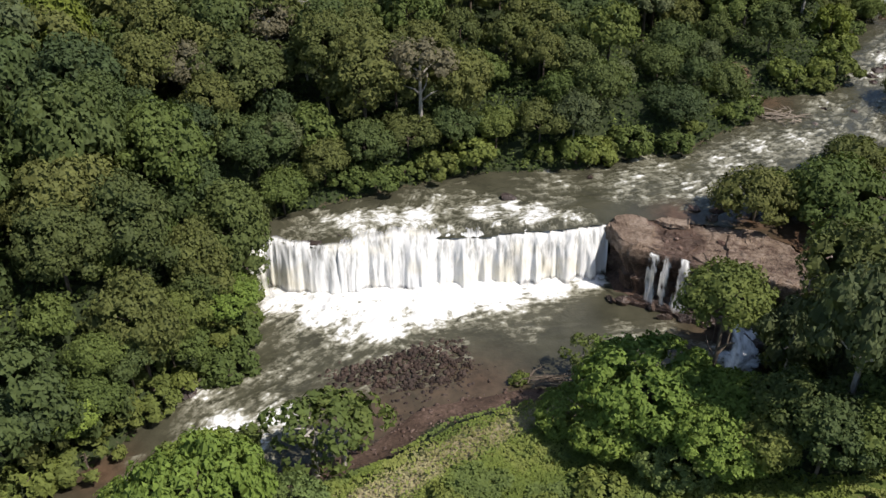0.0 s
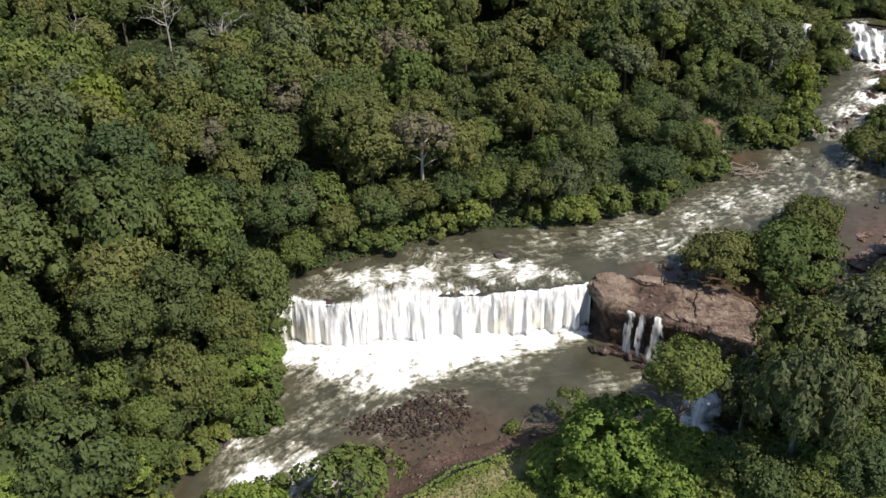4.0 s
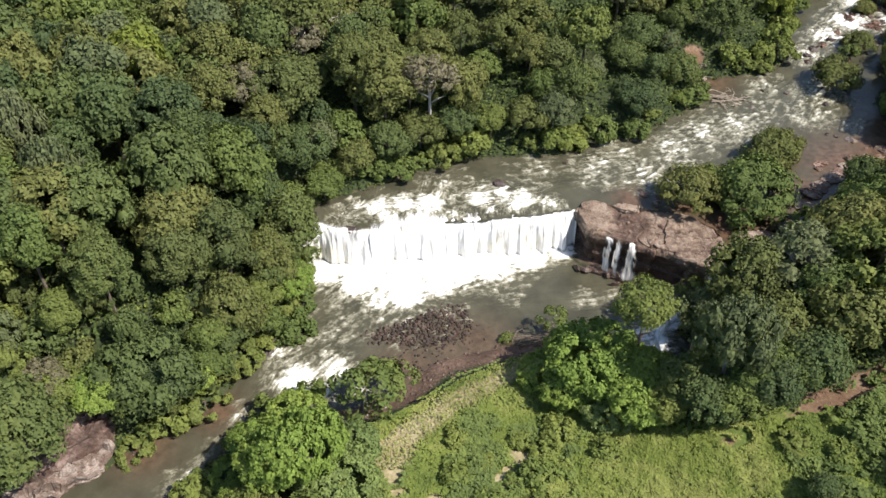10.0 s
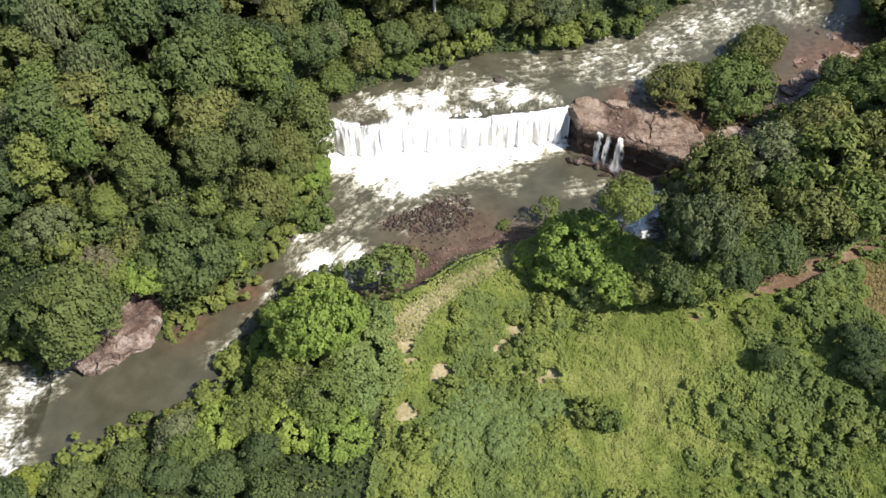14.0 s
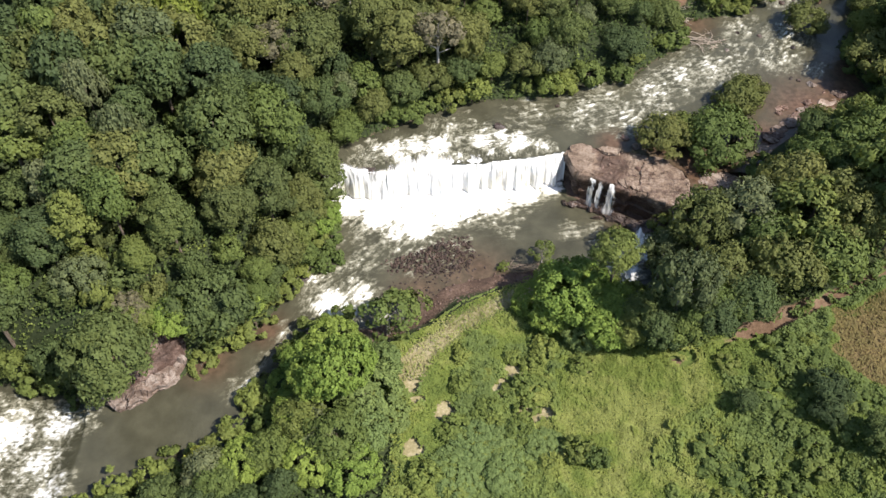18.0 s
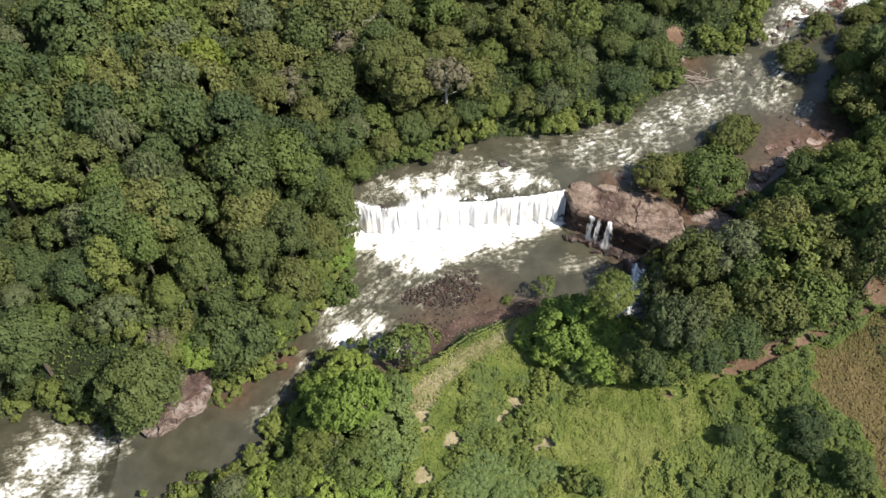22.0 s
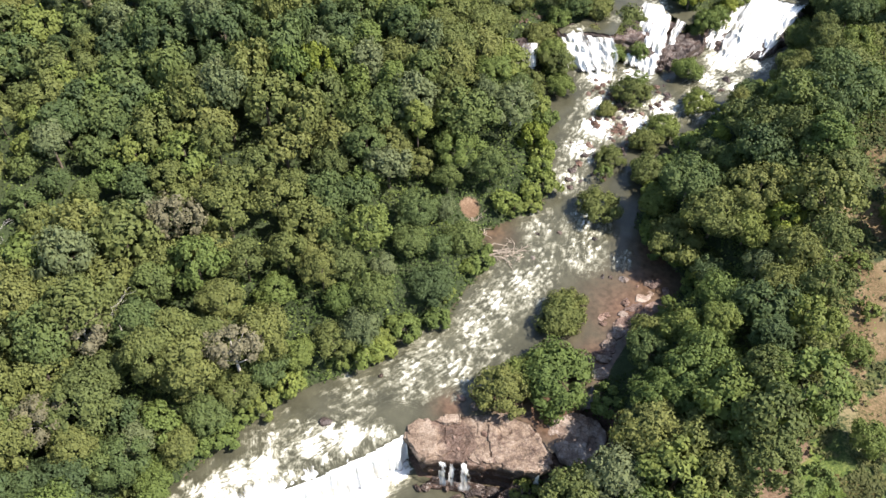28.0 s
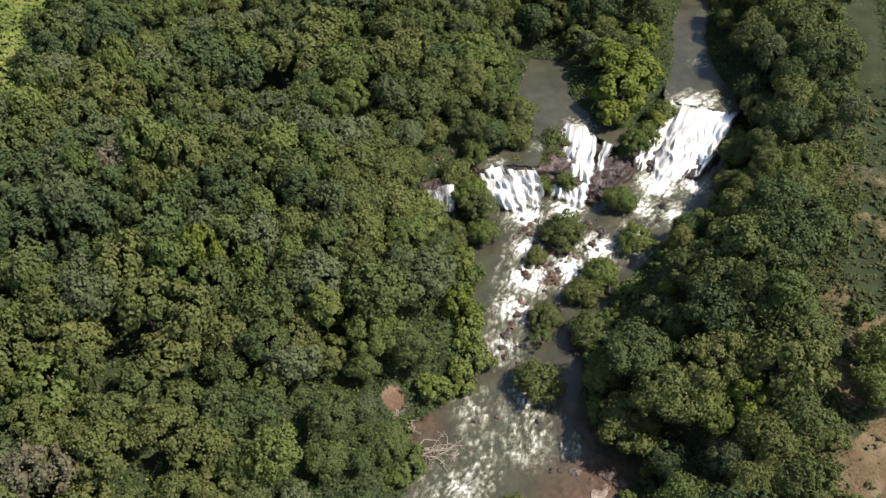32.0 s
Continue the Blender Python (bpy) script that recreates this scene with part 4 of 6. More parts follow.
KINDS = {k: [(mesh_from(k + "_trunk", *t, bk, False), mesh_from(k + "_crown", *c, LEAF[MATS[k]], False), dep) for t, c, dep, bk in v] for k, v in ARRAYS.items()}
for i in range(3):
    KINDS.setdefault("bare", []).append((mesh_from("bare_branches", *twig_arrays(R(140 + i), 11, 3.2, 36), PALE_BARK, False), None, 4.0))
TAGS = {
    "deep": ("tree", "tall broadleaf tree with a dense dark green crown", "dark green forest trees"),
    "fresh": ("tree", "broadleaf tree with a fresh green lumpy crown", "fresh green forest trees"),
    "olive": ("tree", "broadleaf tree with an open olive green crown", "olive green forest trees"),
    "dry": ("tree", "pale-barked tree with a thin dry brownish crown", "dry brownish trees"),
    "bright": ("tree", "small tree with a bright yellow-green crown", "yellow-green trees"),
    "creeper": ("tree", "rounded tree covered in light green creeper", "creeper-covered trees"),
    "vine": ("bush", "low blue-green mound of vine leaves on the bank", "vine mounds"),
    "grey": ("tree", "pale-barked tree with an open grey-green crown", "grey-green forest trees"),
    "bush": ("bush", "rounded leafy green bush growing from the bank", "green bushes"),
    "herb_bush": ("bush", "low light green leafy bush in the grass", "low bushes"),
    "scrub": ("bush", "low dull green scrub bush in rough grass", "scrub bushes"),
    "bare": ("tree", "leafless tree with pale grey branches", "leafless trees"),
    "slender": ("tree", "slender leaning tree with a thin airy crown", "slender trees"),
}


def pick(variants, want, k):
    """One of the variants whose crown is about as deep as wanted."""
    fit = [v for v in variants if (v[2] > 8) == (want > 7.6)] or variants
    return fit[k % len(fit)]


def plant(kind, x, y, size=1.0, tall=10.0, label="", z=None, deepen=0.0, lean=(0.0, 0.0)):
    """One tree or bush that stands on the ground and is tall metres high; size scales its crown."""
    want = max(6.0 * size, tall * deepen) / size
    trunk, crown, depth = pick(KINDS[kind], want, int(rng.integers(0, 99)))
    cat, lab, grp = TAGS[kind]
    ob = new("bush" if cat == "bush" else "tree")
    ob.empty_display_size = 0.3
    ob.matrix_world = Matrix.LocRotScale((x, y, (ground_at(x, y) if z is None else z) - 0.05), Euler((0, 0, rng.uniform(0, 6.28))), None)
    over = ob.matrix_world.to_3x3().inverted() @ Vector((*lean, 0))
    if crown is None:
        part("bare_crown", trunk, ob).scale = (size, size, tall / 11)
        return tagged(ob, label or lab, cat, grp)
    dep = float(np.clip(depth * size, tall * deepen, tall * 0.98))
    t = part("trunk", trunk, ob)
    th = (tall - 0.45 * dep) / 10
    t.scale = (size * min(1, 0.3 + th * 0.7), size * min(1, 0.3 + th * 0.7), th)
    c = part("crown", crown, ob)
    c.location = (over.x, over.y, tall - dep)
    c.scale = (size, size, dep / depth)
    return tagged(ob, label or lab, cat, grp)


def scatter(spacing, box, seed, tries=26000):
    """Points at least spacing apart."""
    r = np.random.default_rng(seed)
    cell = spacing / math.sqrt(2)
    grid, pts = {}, []
    for _ in range(tries):
        x, y = r.uniform(box[0], box[2]), r.uniform(box[1], box[3])
        i, j = int(x // cell), int(y // cell)
        ok = True
        for a in range(i - 2, i + 3):
            for b in range(j - 2, j + 3):
                q = grid.get((a, b))
                if q and (q[0] - x) ** 2 + (q[1] - y) ** 2 < spacing ** 2:
                    ok = False
        if ok:
            grid[(i, j)] = (x, y)
            pts.append((x, y))
    return np.array(pts)


# height of the treetops: x, y, height above the lower pool
TOPS = [(-46, -33, 19), (-34, -28, 17), (-27, -14, 20), (-24, -8, 13), (-39, -7, 29), (-51, -20, 31), (-17, 3, 13), (-30, 0, 22), (9, 16, 13.5), (30, 18, 13.8), (0, 17, 21), (-3, 20, 24), (14, 43, 24),
        (31, 46, 22), (44, 33, 14), (58, 45, 25), (58, 58, 32), (66, 50, 19), (17, 73, 33), (40, 71, 31), (19, 95, 36), (53, 80, 33), (-32, 13, 26), (-19, 29, 28), (-60, 10, 32), (29, -42, 28), (40, -35, 24),
        (29, -27, 20), (57, -12, 24), (50, -24, 25), (38, -42, 19.6), (57, -18, 28), (66, -7, 26), (66, -21, 30), (76, 13, 19), (87, 10, 26), (105, 20, 34), (101, 8, 32), (124, 39, 32), (119, 19, 32), (88, 30, 19),
        (-70, -34, 16), (-60, -35, 17), (-90, 0, 32), (10, 130, 37), (80, 110, 32), (72, 78, 25), (120, 80, 26), (150, 120, 33), (140, 55, 30), (170, 75, 33), (-60, 80, 35), (-20, -48, 16), (-16, -53, 12),
        (-35, -58, 7), (-48, -63, 7), (-60, -66, 7), (46, 0, 15), (20, 30, 19), (100, 36, 22), (115, 42, 25)]


def treetop(x, y):
    num, den = np.zeros(x.shape), np.zeros(x.shape)
    for px, py, pz in TOPS:
        d2 = (x - px) ** 2 + (y - py) ** 2
        w = np.exp(-d2 / (2 * 7.0 ** 2)) + 3e-3 / (1 + d2 / 400.0) ** 1.5
        num += w * pz
        den += w
    return num / den


LEFT_MEADOW = [(-20, 120), (4, 122), (16, 130), (18, 150), (24, 175), (10, 200), (-40, 150)]

# trees that stand out: kind, x, y, crown size, height, label
SINGLE = [
    ("fresh", 20.6, -33.4, 0.85, 16.5, "tall slender tree with a yellow-green crown above the pool"),
    ("grey", 28.4, -40.6, 1.0, 17.5, "tall broad olive green tree at the grass edge"),
    ("grey", 31.2, -26.0, 0.9, 13.0, "broad olive tree leaning over the pool"),
    ("olive", 37.0, -24.5, 1.2, 13.0, ""),
    ("deep", 38.4, -41.2, 0.95, 8.5, ""), ("deep", 33.0, -43.5, 0.8, 8.0, ""), ("deep", 24.5, -41.0, 0.75, 8.0, ""),
    ("creeper", 9.6, -32.2, 0.8, 3.6, "creeper-covered green tree beside the grass"), ("creeper", 16.6, -29.8, 0.85, 4.6, "creeper-covered green tree beside the grass"), ("creeper", 15.3, -34.0, 1.35, 9.0, "rounded mound of creeper-covered green trees by the pool"), ("creeper", 19.0, -37.0, 1.1, 7.0, "creeper-covered green tree beside the grass"), ("creeper", 12.4, -36.3, 0.85, 5.2, "creeper-covered green tree beside the grass"),
    ("creeper", 12.6, -29.6, 0.8, 4.6, ""), ("vine", 16.4, -39.4, 0.8, 3.6, ""), ("creeper", 19.4, -41.0, 0.9, 6.4, ""), ("fresh", 22.2, -42.4, 0.7, 6.0, ""), ("deep", 25.6, -43.6, 0.8, 7.5, ""), ("fresh", 29.2, -44.2, 0.8, 7.0, ""), ("fresh", 32.0, -41.5, 0.85, 9.0, ""), ("creeper", 21.6, -37.8, 0.9, 6.5, ""), ("fresh", 36.4, -41.0, 0.8, 7.5, ""),
    ("creeper", -21.5, -39.0, 0.95, 6.5, "bright green creeper-covered tree on the bank"), ("creeper", -25.2, -42.2, 0.9, 6.0, "bright green creeper-covered tree on the bank"), ("fresh", -17.4, -41.6, 0.8, 5.5, ""), ("creeper", -28.6, -44.2, 0.7, 4.2, ""), ("creeper", -20.2, -46.6, 1.15, 13.0, "bright green creeper-covered tree on the bank"), ("creeper", -23.5, -46.5, 0.95, 9.0, "bright green creeper-covered tree on the bank"), ("vine", -16.4, -48.0, 1.1, 6.0, "tall blue-green mound of vine leaves over trees"), ("vine", -15.2, -43.2, 0.85, 4.6, ""), ("vine", -17.4, -53.6, 1.0, 5.0, ""), ("vine", -14.2, -51.4, 0.8, 3.4, ""), ("grey", -22.8, -54.4, 0.95, 6.0, "rounded grey-green bush-like tree on the bank"),
    ("vine", -1.2, -56.4, 0.9, 1.7, ""), ("vine", 3.8, -56.0, 0.8, 1.5, ""), ("vine", -4.2, -60.4, 0.9, 1.7, ""), ("vine", 3.0, -61.0, 0.9, 1.8, ""), ("vine", 8.2, -57.6, 0.7, 1.4, ""), ("bush", 12.1, -58.9, 1.1, 3.0, "dark green bush in the grass"), ("bush", 14.4, -60.2, 0.9, 2.6, "dark green bush in the grass"),
    ("deep", 45.2, -55.3, 0.62, 4.6, "small dark green tree in rough growth"), ("deep", 44.2, -58.6, 0.5, 3.8, "small dark green tree in rough growth"), ("deep", 34.5, -55.6, 0.42, 3.4, "small dark green tree in rough growth"), ("deep", 49.2, -62.6, 0.66, 4.8, "small dark green tree in rough growth"), ("scrub", 14.9, -45.1, 1.1, 1.6, "grey-green scrub patch in the grass"),
    ("fresh", -25.5, -51.5, 0.9, 6.0, ""), ("creeper", -27.5, -50.0, 0.7, 4.5, ""), ("creeper", -33.0, -57.0, 0.8, 5.0, ""), ("fresh", -37.0, -60.5, 0.8, 5.0, ""), ("creeper", -18.5, -59.5, 0.9, 5.0, ""), ("fresh", -29.5, -56.0, 0.85, 5.5, ""), ("creeper", -24.0, -58.0, 0.9, 5.5, ""), ("scrub", -29.5, -46.5, 1.4, 2.6, "thin grey-green shrub leaning over the water"), ("scrub", -31.5, -49.5, 1.4, 2.4, "thin grey-green shrub leaning over the water"), ("fresh", -20.5, -55.0, 1.0, 7.5, ""), ("slender", -13.6, -34.4, 1.55, 9.5, "slender leaning tree with thin crown on the stony shore"),
    ("slender", -11.2, -33.2, 1.35, 8.0, "slender leaning tree with thin crown on the stony shore"), ("slender", 12.7, -20.6, 0.72, 6.0, "thin sapling standing at the pool's edge"),
    ("scrub", 6.2, -21.5, 0.6, 2.0, "small thin shrub among driftwood"),
    ("fresh", -26.6, -5.6, 0.7, 6.5, ""), ("fresh", -26.8, 0.8, 0.8, 8.0, ""), ("deep", -29.0, -3.0, 0.9, 10.0, ""), ("bright", -24.3, -2.2, 0.6, 4.2, "yellow-green shrub beside the end of the fall"), ("bright", -25.6, -8.5, 0.5, 4.0, "yellow-green shrub overhanging the pool"),
    ("olive", 36.4, -1.2, 1.05, 7.5, "round green island tree on the rock"), ("fresh", 45.2, -1.8, 1.45, 8.2, "round green island tree on the rock"), ("fresh", 40.5, 1.0, 0.9, 6.0, "round green island tree on the rock"),
    ("olive", 52.3, 9.0, 1.05, 6.2, "dull green willow-like bush in the rapids"), ("olive", 54.5, 11.5, 0.8, 5.0, "dull green willow-like bush in the rapids"),
    ("olive", 71.0, 29.5, 0.95, 6.5, "thin olive bush standing in the rapids"), ("olive", 80.0, 40.5, 0.7, 4.5, "thin olive bush standing in the rapids"), ("olive", 84.5, 34.0, 0.9, 6.0, ""),
    ("olive", 93.3, 55.0, 0.95, 6.0, "bush on rocks below the upper falls"), ("slender", 95.2, 56.4, 0.8, 6.5, "airy bush on rocks below the upper falls"), ("fresh", 108.0, 56.5, 0.85, 5.8, "round green bush on rocks below the upper falls"),
    ("olive", 104.6, 76.6, 1.3, 7.5, "olive bush on the lip of the upper falls"), ("fresh", 96.4, 68.5, 0.6, 4.5, "bush growing in the upper falls"), ("fresh", 101.5, 66.5, 0.55, 5.0, "bush growing in the upper falls"),
    ("fresh", 119.2, 66.8, 0.7, 7.6, "bush on the lip of the upper falls"), ("fresh", 123.0, 68.0, 0.75, 8.0, "bush on the lip of the upper falls"), ("bright", 127.0, 70.0, 0.75, 8.0, "yellow-green bush on the lip of the upper falls"), ("fresh", 131.0, 72.4, 0.7, 7.6, "bush on the lip of the upper falls"), ("fresh", 120.4, 69.6, 0.75, 4.6, "bush on the lip of the upper falls"), ("bright", 124.6, 69.6, 0.9, 4.6, "yellow-green bush on the lip of the upper falls"), ("fresh", 117.4, 68.4, 0.6, 3.6, "bush on the lip of the upper falls"), ("fresh", 128.6, 72.2, 0.8, 4.6, "bush on the lip of the upper falls"), ("olive", 94.2, 75.6, 0.75, 4.6, "olive bush on the lip of the upper falls"), ("olive", 98.4, 70.4, 0.7, 4.4, "olive bush on the lip of the upper falls"), ("grey", 106.0, 73.6, 0.8, 5.0, "grey-green bush on the lip of the upper falls"),
    ("olive", 88.5, 41.5, 0.8, 5.0, ""), ("fresh", 94.0, 43.0, 0.8, 5.5, ""), ("olive", 86.0, 53.5, 0.55, 3.6, "thin olive bush standing in the rapids"), ("slender", 76.0, 37.0, 0.7, 4.5, "thin bush standing in the rapids"),
    ("bright", 123.5, 78.0, 1.85, 9.0, "yellow-green island tree above the upper falls"), ("bright", 130.5, 82.0, 1.6, 8.5, "yellow-green island tree above the upper falls"), ("bright", 118.5, 74.0, 1.2, 7.0, "yellow-green island tree above the upper falls"), ("bright", 126.5, 88.0, 1.5, 8.5, "yellow-green island tree above the upper falls"), ("fresh", 114.5, 70.8, 0.55, 3.6, "bush hanging over black rocks of the upper falls"), ("olive", 81.4, 68.0, 0.8, 6.0, ""), ("fresh", 81.6, 72.2, 0.8, 6.0, ""), ("fresh", 79.6, 63.0, 0.7, 5.5, ""), ("olive", 97.0, 79.5, 0.9, 6.0, ""), ("deep", 92.0, 80.5, 0.9, 6.0, ""), ("fresh", 87.5, 80.0, 0.8, 5.5, ""), ("olive", 101.0, 84.5, 0.9, 6.0, ""), ("olive", 100.0, 73.4, 0.9, 6.0, "olive bush on the lip of the upper falls"), ("fresh", 104.8, 46.8, 0.8, 5.0, "round green bush on rocks below the upper falls"), ("bright", 138.0, 90.0, 1.2, 8.0, "yellow-green island tree above the upper falls"),
    ("dry", -32.3, 13.0, 1.0, 12.5, "brown dry tree above the green canopy"), ("dry", -3.2, 16.8, 1.15, 14.5, "greyish dry tree above the green canopy"), ("bare", -19.3, 29.0, 1.0, 13.5, "leafless grey tree above the green canopy"),
    ("dry", -24.0, 26.0, 1.0, 13.0, ""), ("bare", -46.0, 52.0, 1.0, 13.0, ""), ("bare", -36.0, 48.0, 1.0, 13.0, ""), ("bare", -60.0, 46.0, 0.9, 12.0, ""), ("dry", -52.0, -34.0, 0.7, 8.0, ""),
    ("olive", 84.0, 12.5, 1.35, 11.0, "broad olive tree beside the shallows"), ("olive", 78.0, 14.0, 1.15, 9.5, "broad olive tree beside the shallows"), ("deep", 84.0, 21.0, 1.2, 9.5, ""), ("fresh", 112, -4, 1.0, 7.0, "round green tree beside the dirt track"), ("fresh", 117.5, 1.0, 1.05, 7.0, "round green tree beside the dirt track"), ("fresh", 88.5, -20.5, 0.6, 3.6, "round green tree beside the dirt track"), ("fresh", 79.2, -34.5, 0.75, 5.0, "round green tree beside the dirt track"), ("bush", 101, -6, 1.0, 2.4, "small bush on the bare verge"), ("bush", 96, -15, 0.9, 2.0, "small bush on the bare verge"), ("bush", 122, 9, 1.1, 2.4, "small bush on the bare verge"),
    ("fresh", -20.5, 4.8, 0.8, 6.0, ""), ("olive", -15.5, 8.4, 0.85, 6.5, ""), ("deep", -10.5, 11.4, 0.85, 7.0, ""), ("olive", -5.0, 14.6, 0.85, 6.5, ""), ("deep", 0.8, 16.2, 0.85, 7.0, ""), ("fresh", 7.0, 17.4, 0.8, 6.0, ""), ("deep", -23.5, 7.0, 0.9, 8.0, ""), ("olive", 13.0, 17.6, 0.8, 6.5, ""), ("fresh", -51.0, -34.2, 0.9, 8.0, ""), ("creeper", -55.5, -36.5, 0.8, 6.5, ""), ("creeper", -47.0, -33.0, 0.85, 7.0, ""), ("creeper", -43.5, -33.0, 0.75, 6.5, ""), ("bush", -52.5, -37.2, 1.2, 3.0, "leafy bush hanging over the pale rock"), ("bush", -48.5, -35.6, 1.3, 3.4, "leafy bush hanging over the pale rock"), ("bush", -55.8, -39.3, 1.1, 2.6, "leafy bush hanging over the pale rock"), ("bright", 97.5, 30.0, 0.6, 5.0, ""), ("bright", -57.5, -62.5, 0.7, 5.0, ""), ("bright", -40.5, -55.5, 0.65, 5.0, "yellow-green shrub on the bank"),
]
taken = []
for kind, x, y, size, tall, lab in SINGLE:
    plant(kind, x, y, size, tall, lab, deepen=0.62 if tall > 9 and size > 0.86 and kind not in ("slender", "bare", "dry") else 0.0)
    taken.append((x, y, 3.2 * size))

# the forest
pts = scatter(5.1, (-112, -74, 214, 196), 3, 26000)
px_, py_ = pts[:, 0], pts[:, 1]


def plan_of(x, y):
    return {n: poly_dist(p, x, y) for n, p in (("low", LOWER), ("up", UPPER), ("pool", POOL), ("grass", GRASS), ("dry", DRY_FIELD), ("seen", SEEN), ("plat", PLATEAU), ("shore", SHORE_OPEN), ("meadow", LEFT_MEADOW))}


D = plan_of(px_, py_)
water_d = np.minimum(np.minimum(D["low"], D["up"]), D["pool"])
ok = (water_d > np.where(px_ < -20, 0.4, 1.5)) & (rng.uniform(0, 1, len(px_)) > np.where((px_ < -15) & (py_ < 12), 0.15, 0.05)) & (D["grass"] > np.where((px_ > 26) & (px_ < 70), 0.2, 1.5)) & (D["seen"] < 6) & (line_dist(TRACK, px_, py_) > np.interp(px_, [70, 84, 126, 150], [2.6, 10.5, 10.5, 6.0])) & ((along(TRACK, px_, py_)[1] < 2) | (px_ < 72)) & (line_dist(ROAD, px_, py_) > 7) & (D["plat"] > 4.2) & (D["shore"] > 0.5) & (D["dry"] > 0) & (D["meadow"] > 0)
ok &= (np.hypot(px_ - 26, py_ + 26) > 8.8) & (np.hypot(px_ - 82, py_ - 82) > 3.4) & (np.hypot(px_ + 24.0, py_ + 2.5) > 4.2) & (np.hypot(px_ - 47.5, py_ - 39) > 3.0)
ok &= ~((px_ > 8) & (px_ < 25.5) & (py_ > -46) & (py_ < -26)) & ~((px_ > -34) & (px_ < -9) & (py_ > -60) & (py_ < -31))
for x, y, rr in taken:
    ok &= np.hypot(px_ - x, py_ - y) > rr
heights, tops = land(px_, py_), treetop(px_, py_)
tone = fbm(px_ / 20, py_ / 20, 91, 3) + rng.normal(0, 0.17, len(px_))
# far canopy shifted to lighter leaf colours, standing in for haze
tone = tone + 0.02 * (px_ > 40) + 0.10 * ((px_ > 22) & (px_ < 64) & (py_ < -8)) - 0.09 * ((px_ < -15) & (py_ < 5)) + 0.09 * (py_ > 18) + 0.07 * ((py_ > 5) & (px_ < 20) & (py_ < 60))
inner = np.nonzero(ok)[0]
inner = inner[np.argsort(np.where((D["low"] < 40) | (D["up"] < 22), water_d, 99 + water_d)[inner])]
THIN = {"deep": trees(BARK, range(121, 125), 2.2, 4.2, 6.0, 20, 1500, 0.325, limbs=1), "fresh": trees(BARK, range(126, 129), 2.2, 4.1, 5.6, 19, 1500, 0.325, limbs=1), "olive": trees(BARK, range(131, 134), 2.2, 4.2, 5.8, 20, 1550, 0.30, 0.04, limbs=1)}
THIN_OF = {k: THIN[k] if k in THIN else v for k, v in FAR.items()}
joined = {k: [] for k in ("deep", "fresh", "olive", "grey", "dry", "bright", "trunk")}
for rank, i in enumerate(inner):
    x, y, t = px_[i], py_[i], tone[i]
    kind = "deep" if t < 0.50 else "fresh" if t < 0.60 else "olive"
    # darker leaves left for shaded gaps, lighter right for sunlit crowns: light put into colour
    if x < -15 and y < 8:
        kind = "deep" if t < 0.60 else "fresh" if t < 0.68 else "olive"
    elif x > 22 and y < 14:
        kind = "deep" if t < 0.30 else "fresh" if t < 0.56 else "olive"
    chance = rng.uniform()
    if chance < 0.012:
        kind = "bright"
    elif chance < 0.045 and y > 8 and x < 20:
        kind = "dry"
    elif chance < (0.16 if y > 5 and x < 66 else 0.08):
        kind = "grey"
    tall = float(np.clip(tops[i] - heights[i] + rng.normal(0, 2.3 if px_[i] < -15 else 1.7), 5.0, 18.5))
    if x > 30:
        tall = min(tall, 4.6 + 0.7 * water_d[i]) if y > 14 else min(tall, 4.0 + 0.55 * water_d[i])
    size = rng.uniform(0.72, 1.28) * float(np.clip(tall / 10, 0.74, 1.08))
    deepen = float(np.interp(water_d[i], [3, 16], [0.82, 0.58]))
    if rank < 150:
        plant(kind, x, y, size, tall, z=heights[i], deepen=deepen)
        continue
    trunk, crown, depth, bk = pick((FAR if water_d[i] < 34 else THIN_OF)[kind], max(6.0 * size, tall * deepen) / size, rank)
    dep = float(np.clip(depth * size, tall * deepen, tall * 0.95))
    an = rng.uniform(0, 6.28)
    rot = np.array([[math.cos(an), -math.sin(an), 0], [math.sin(an), math.cos(an), 0], [0, 0, 1]])
    base = np.array([x, y, heights[i] - 0.05])
    joined[kind].append(((crown[0] * (size, size, dep / depth)) @ rot.T + base + (0, 0, tall - dep), crown[1], rng.uniform()))
    joined["trunk"].append(((trunk[0] * (size * 0.9, size * 0.9, (tall - 0.45 * dep) / 10)) @ rot.T + base, trunk[1], 0.5))

# smaller trees that fill the slope along the lower river
low_pts = scatter(4.6, (-84, -50, -16, 22), 29, 9000)
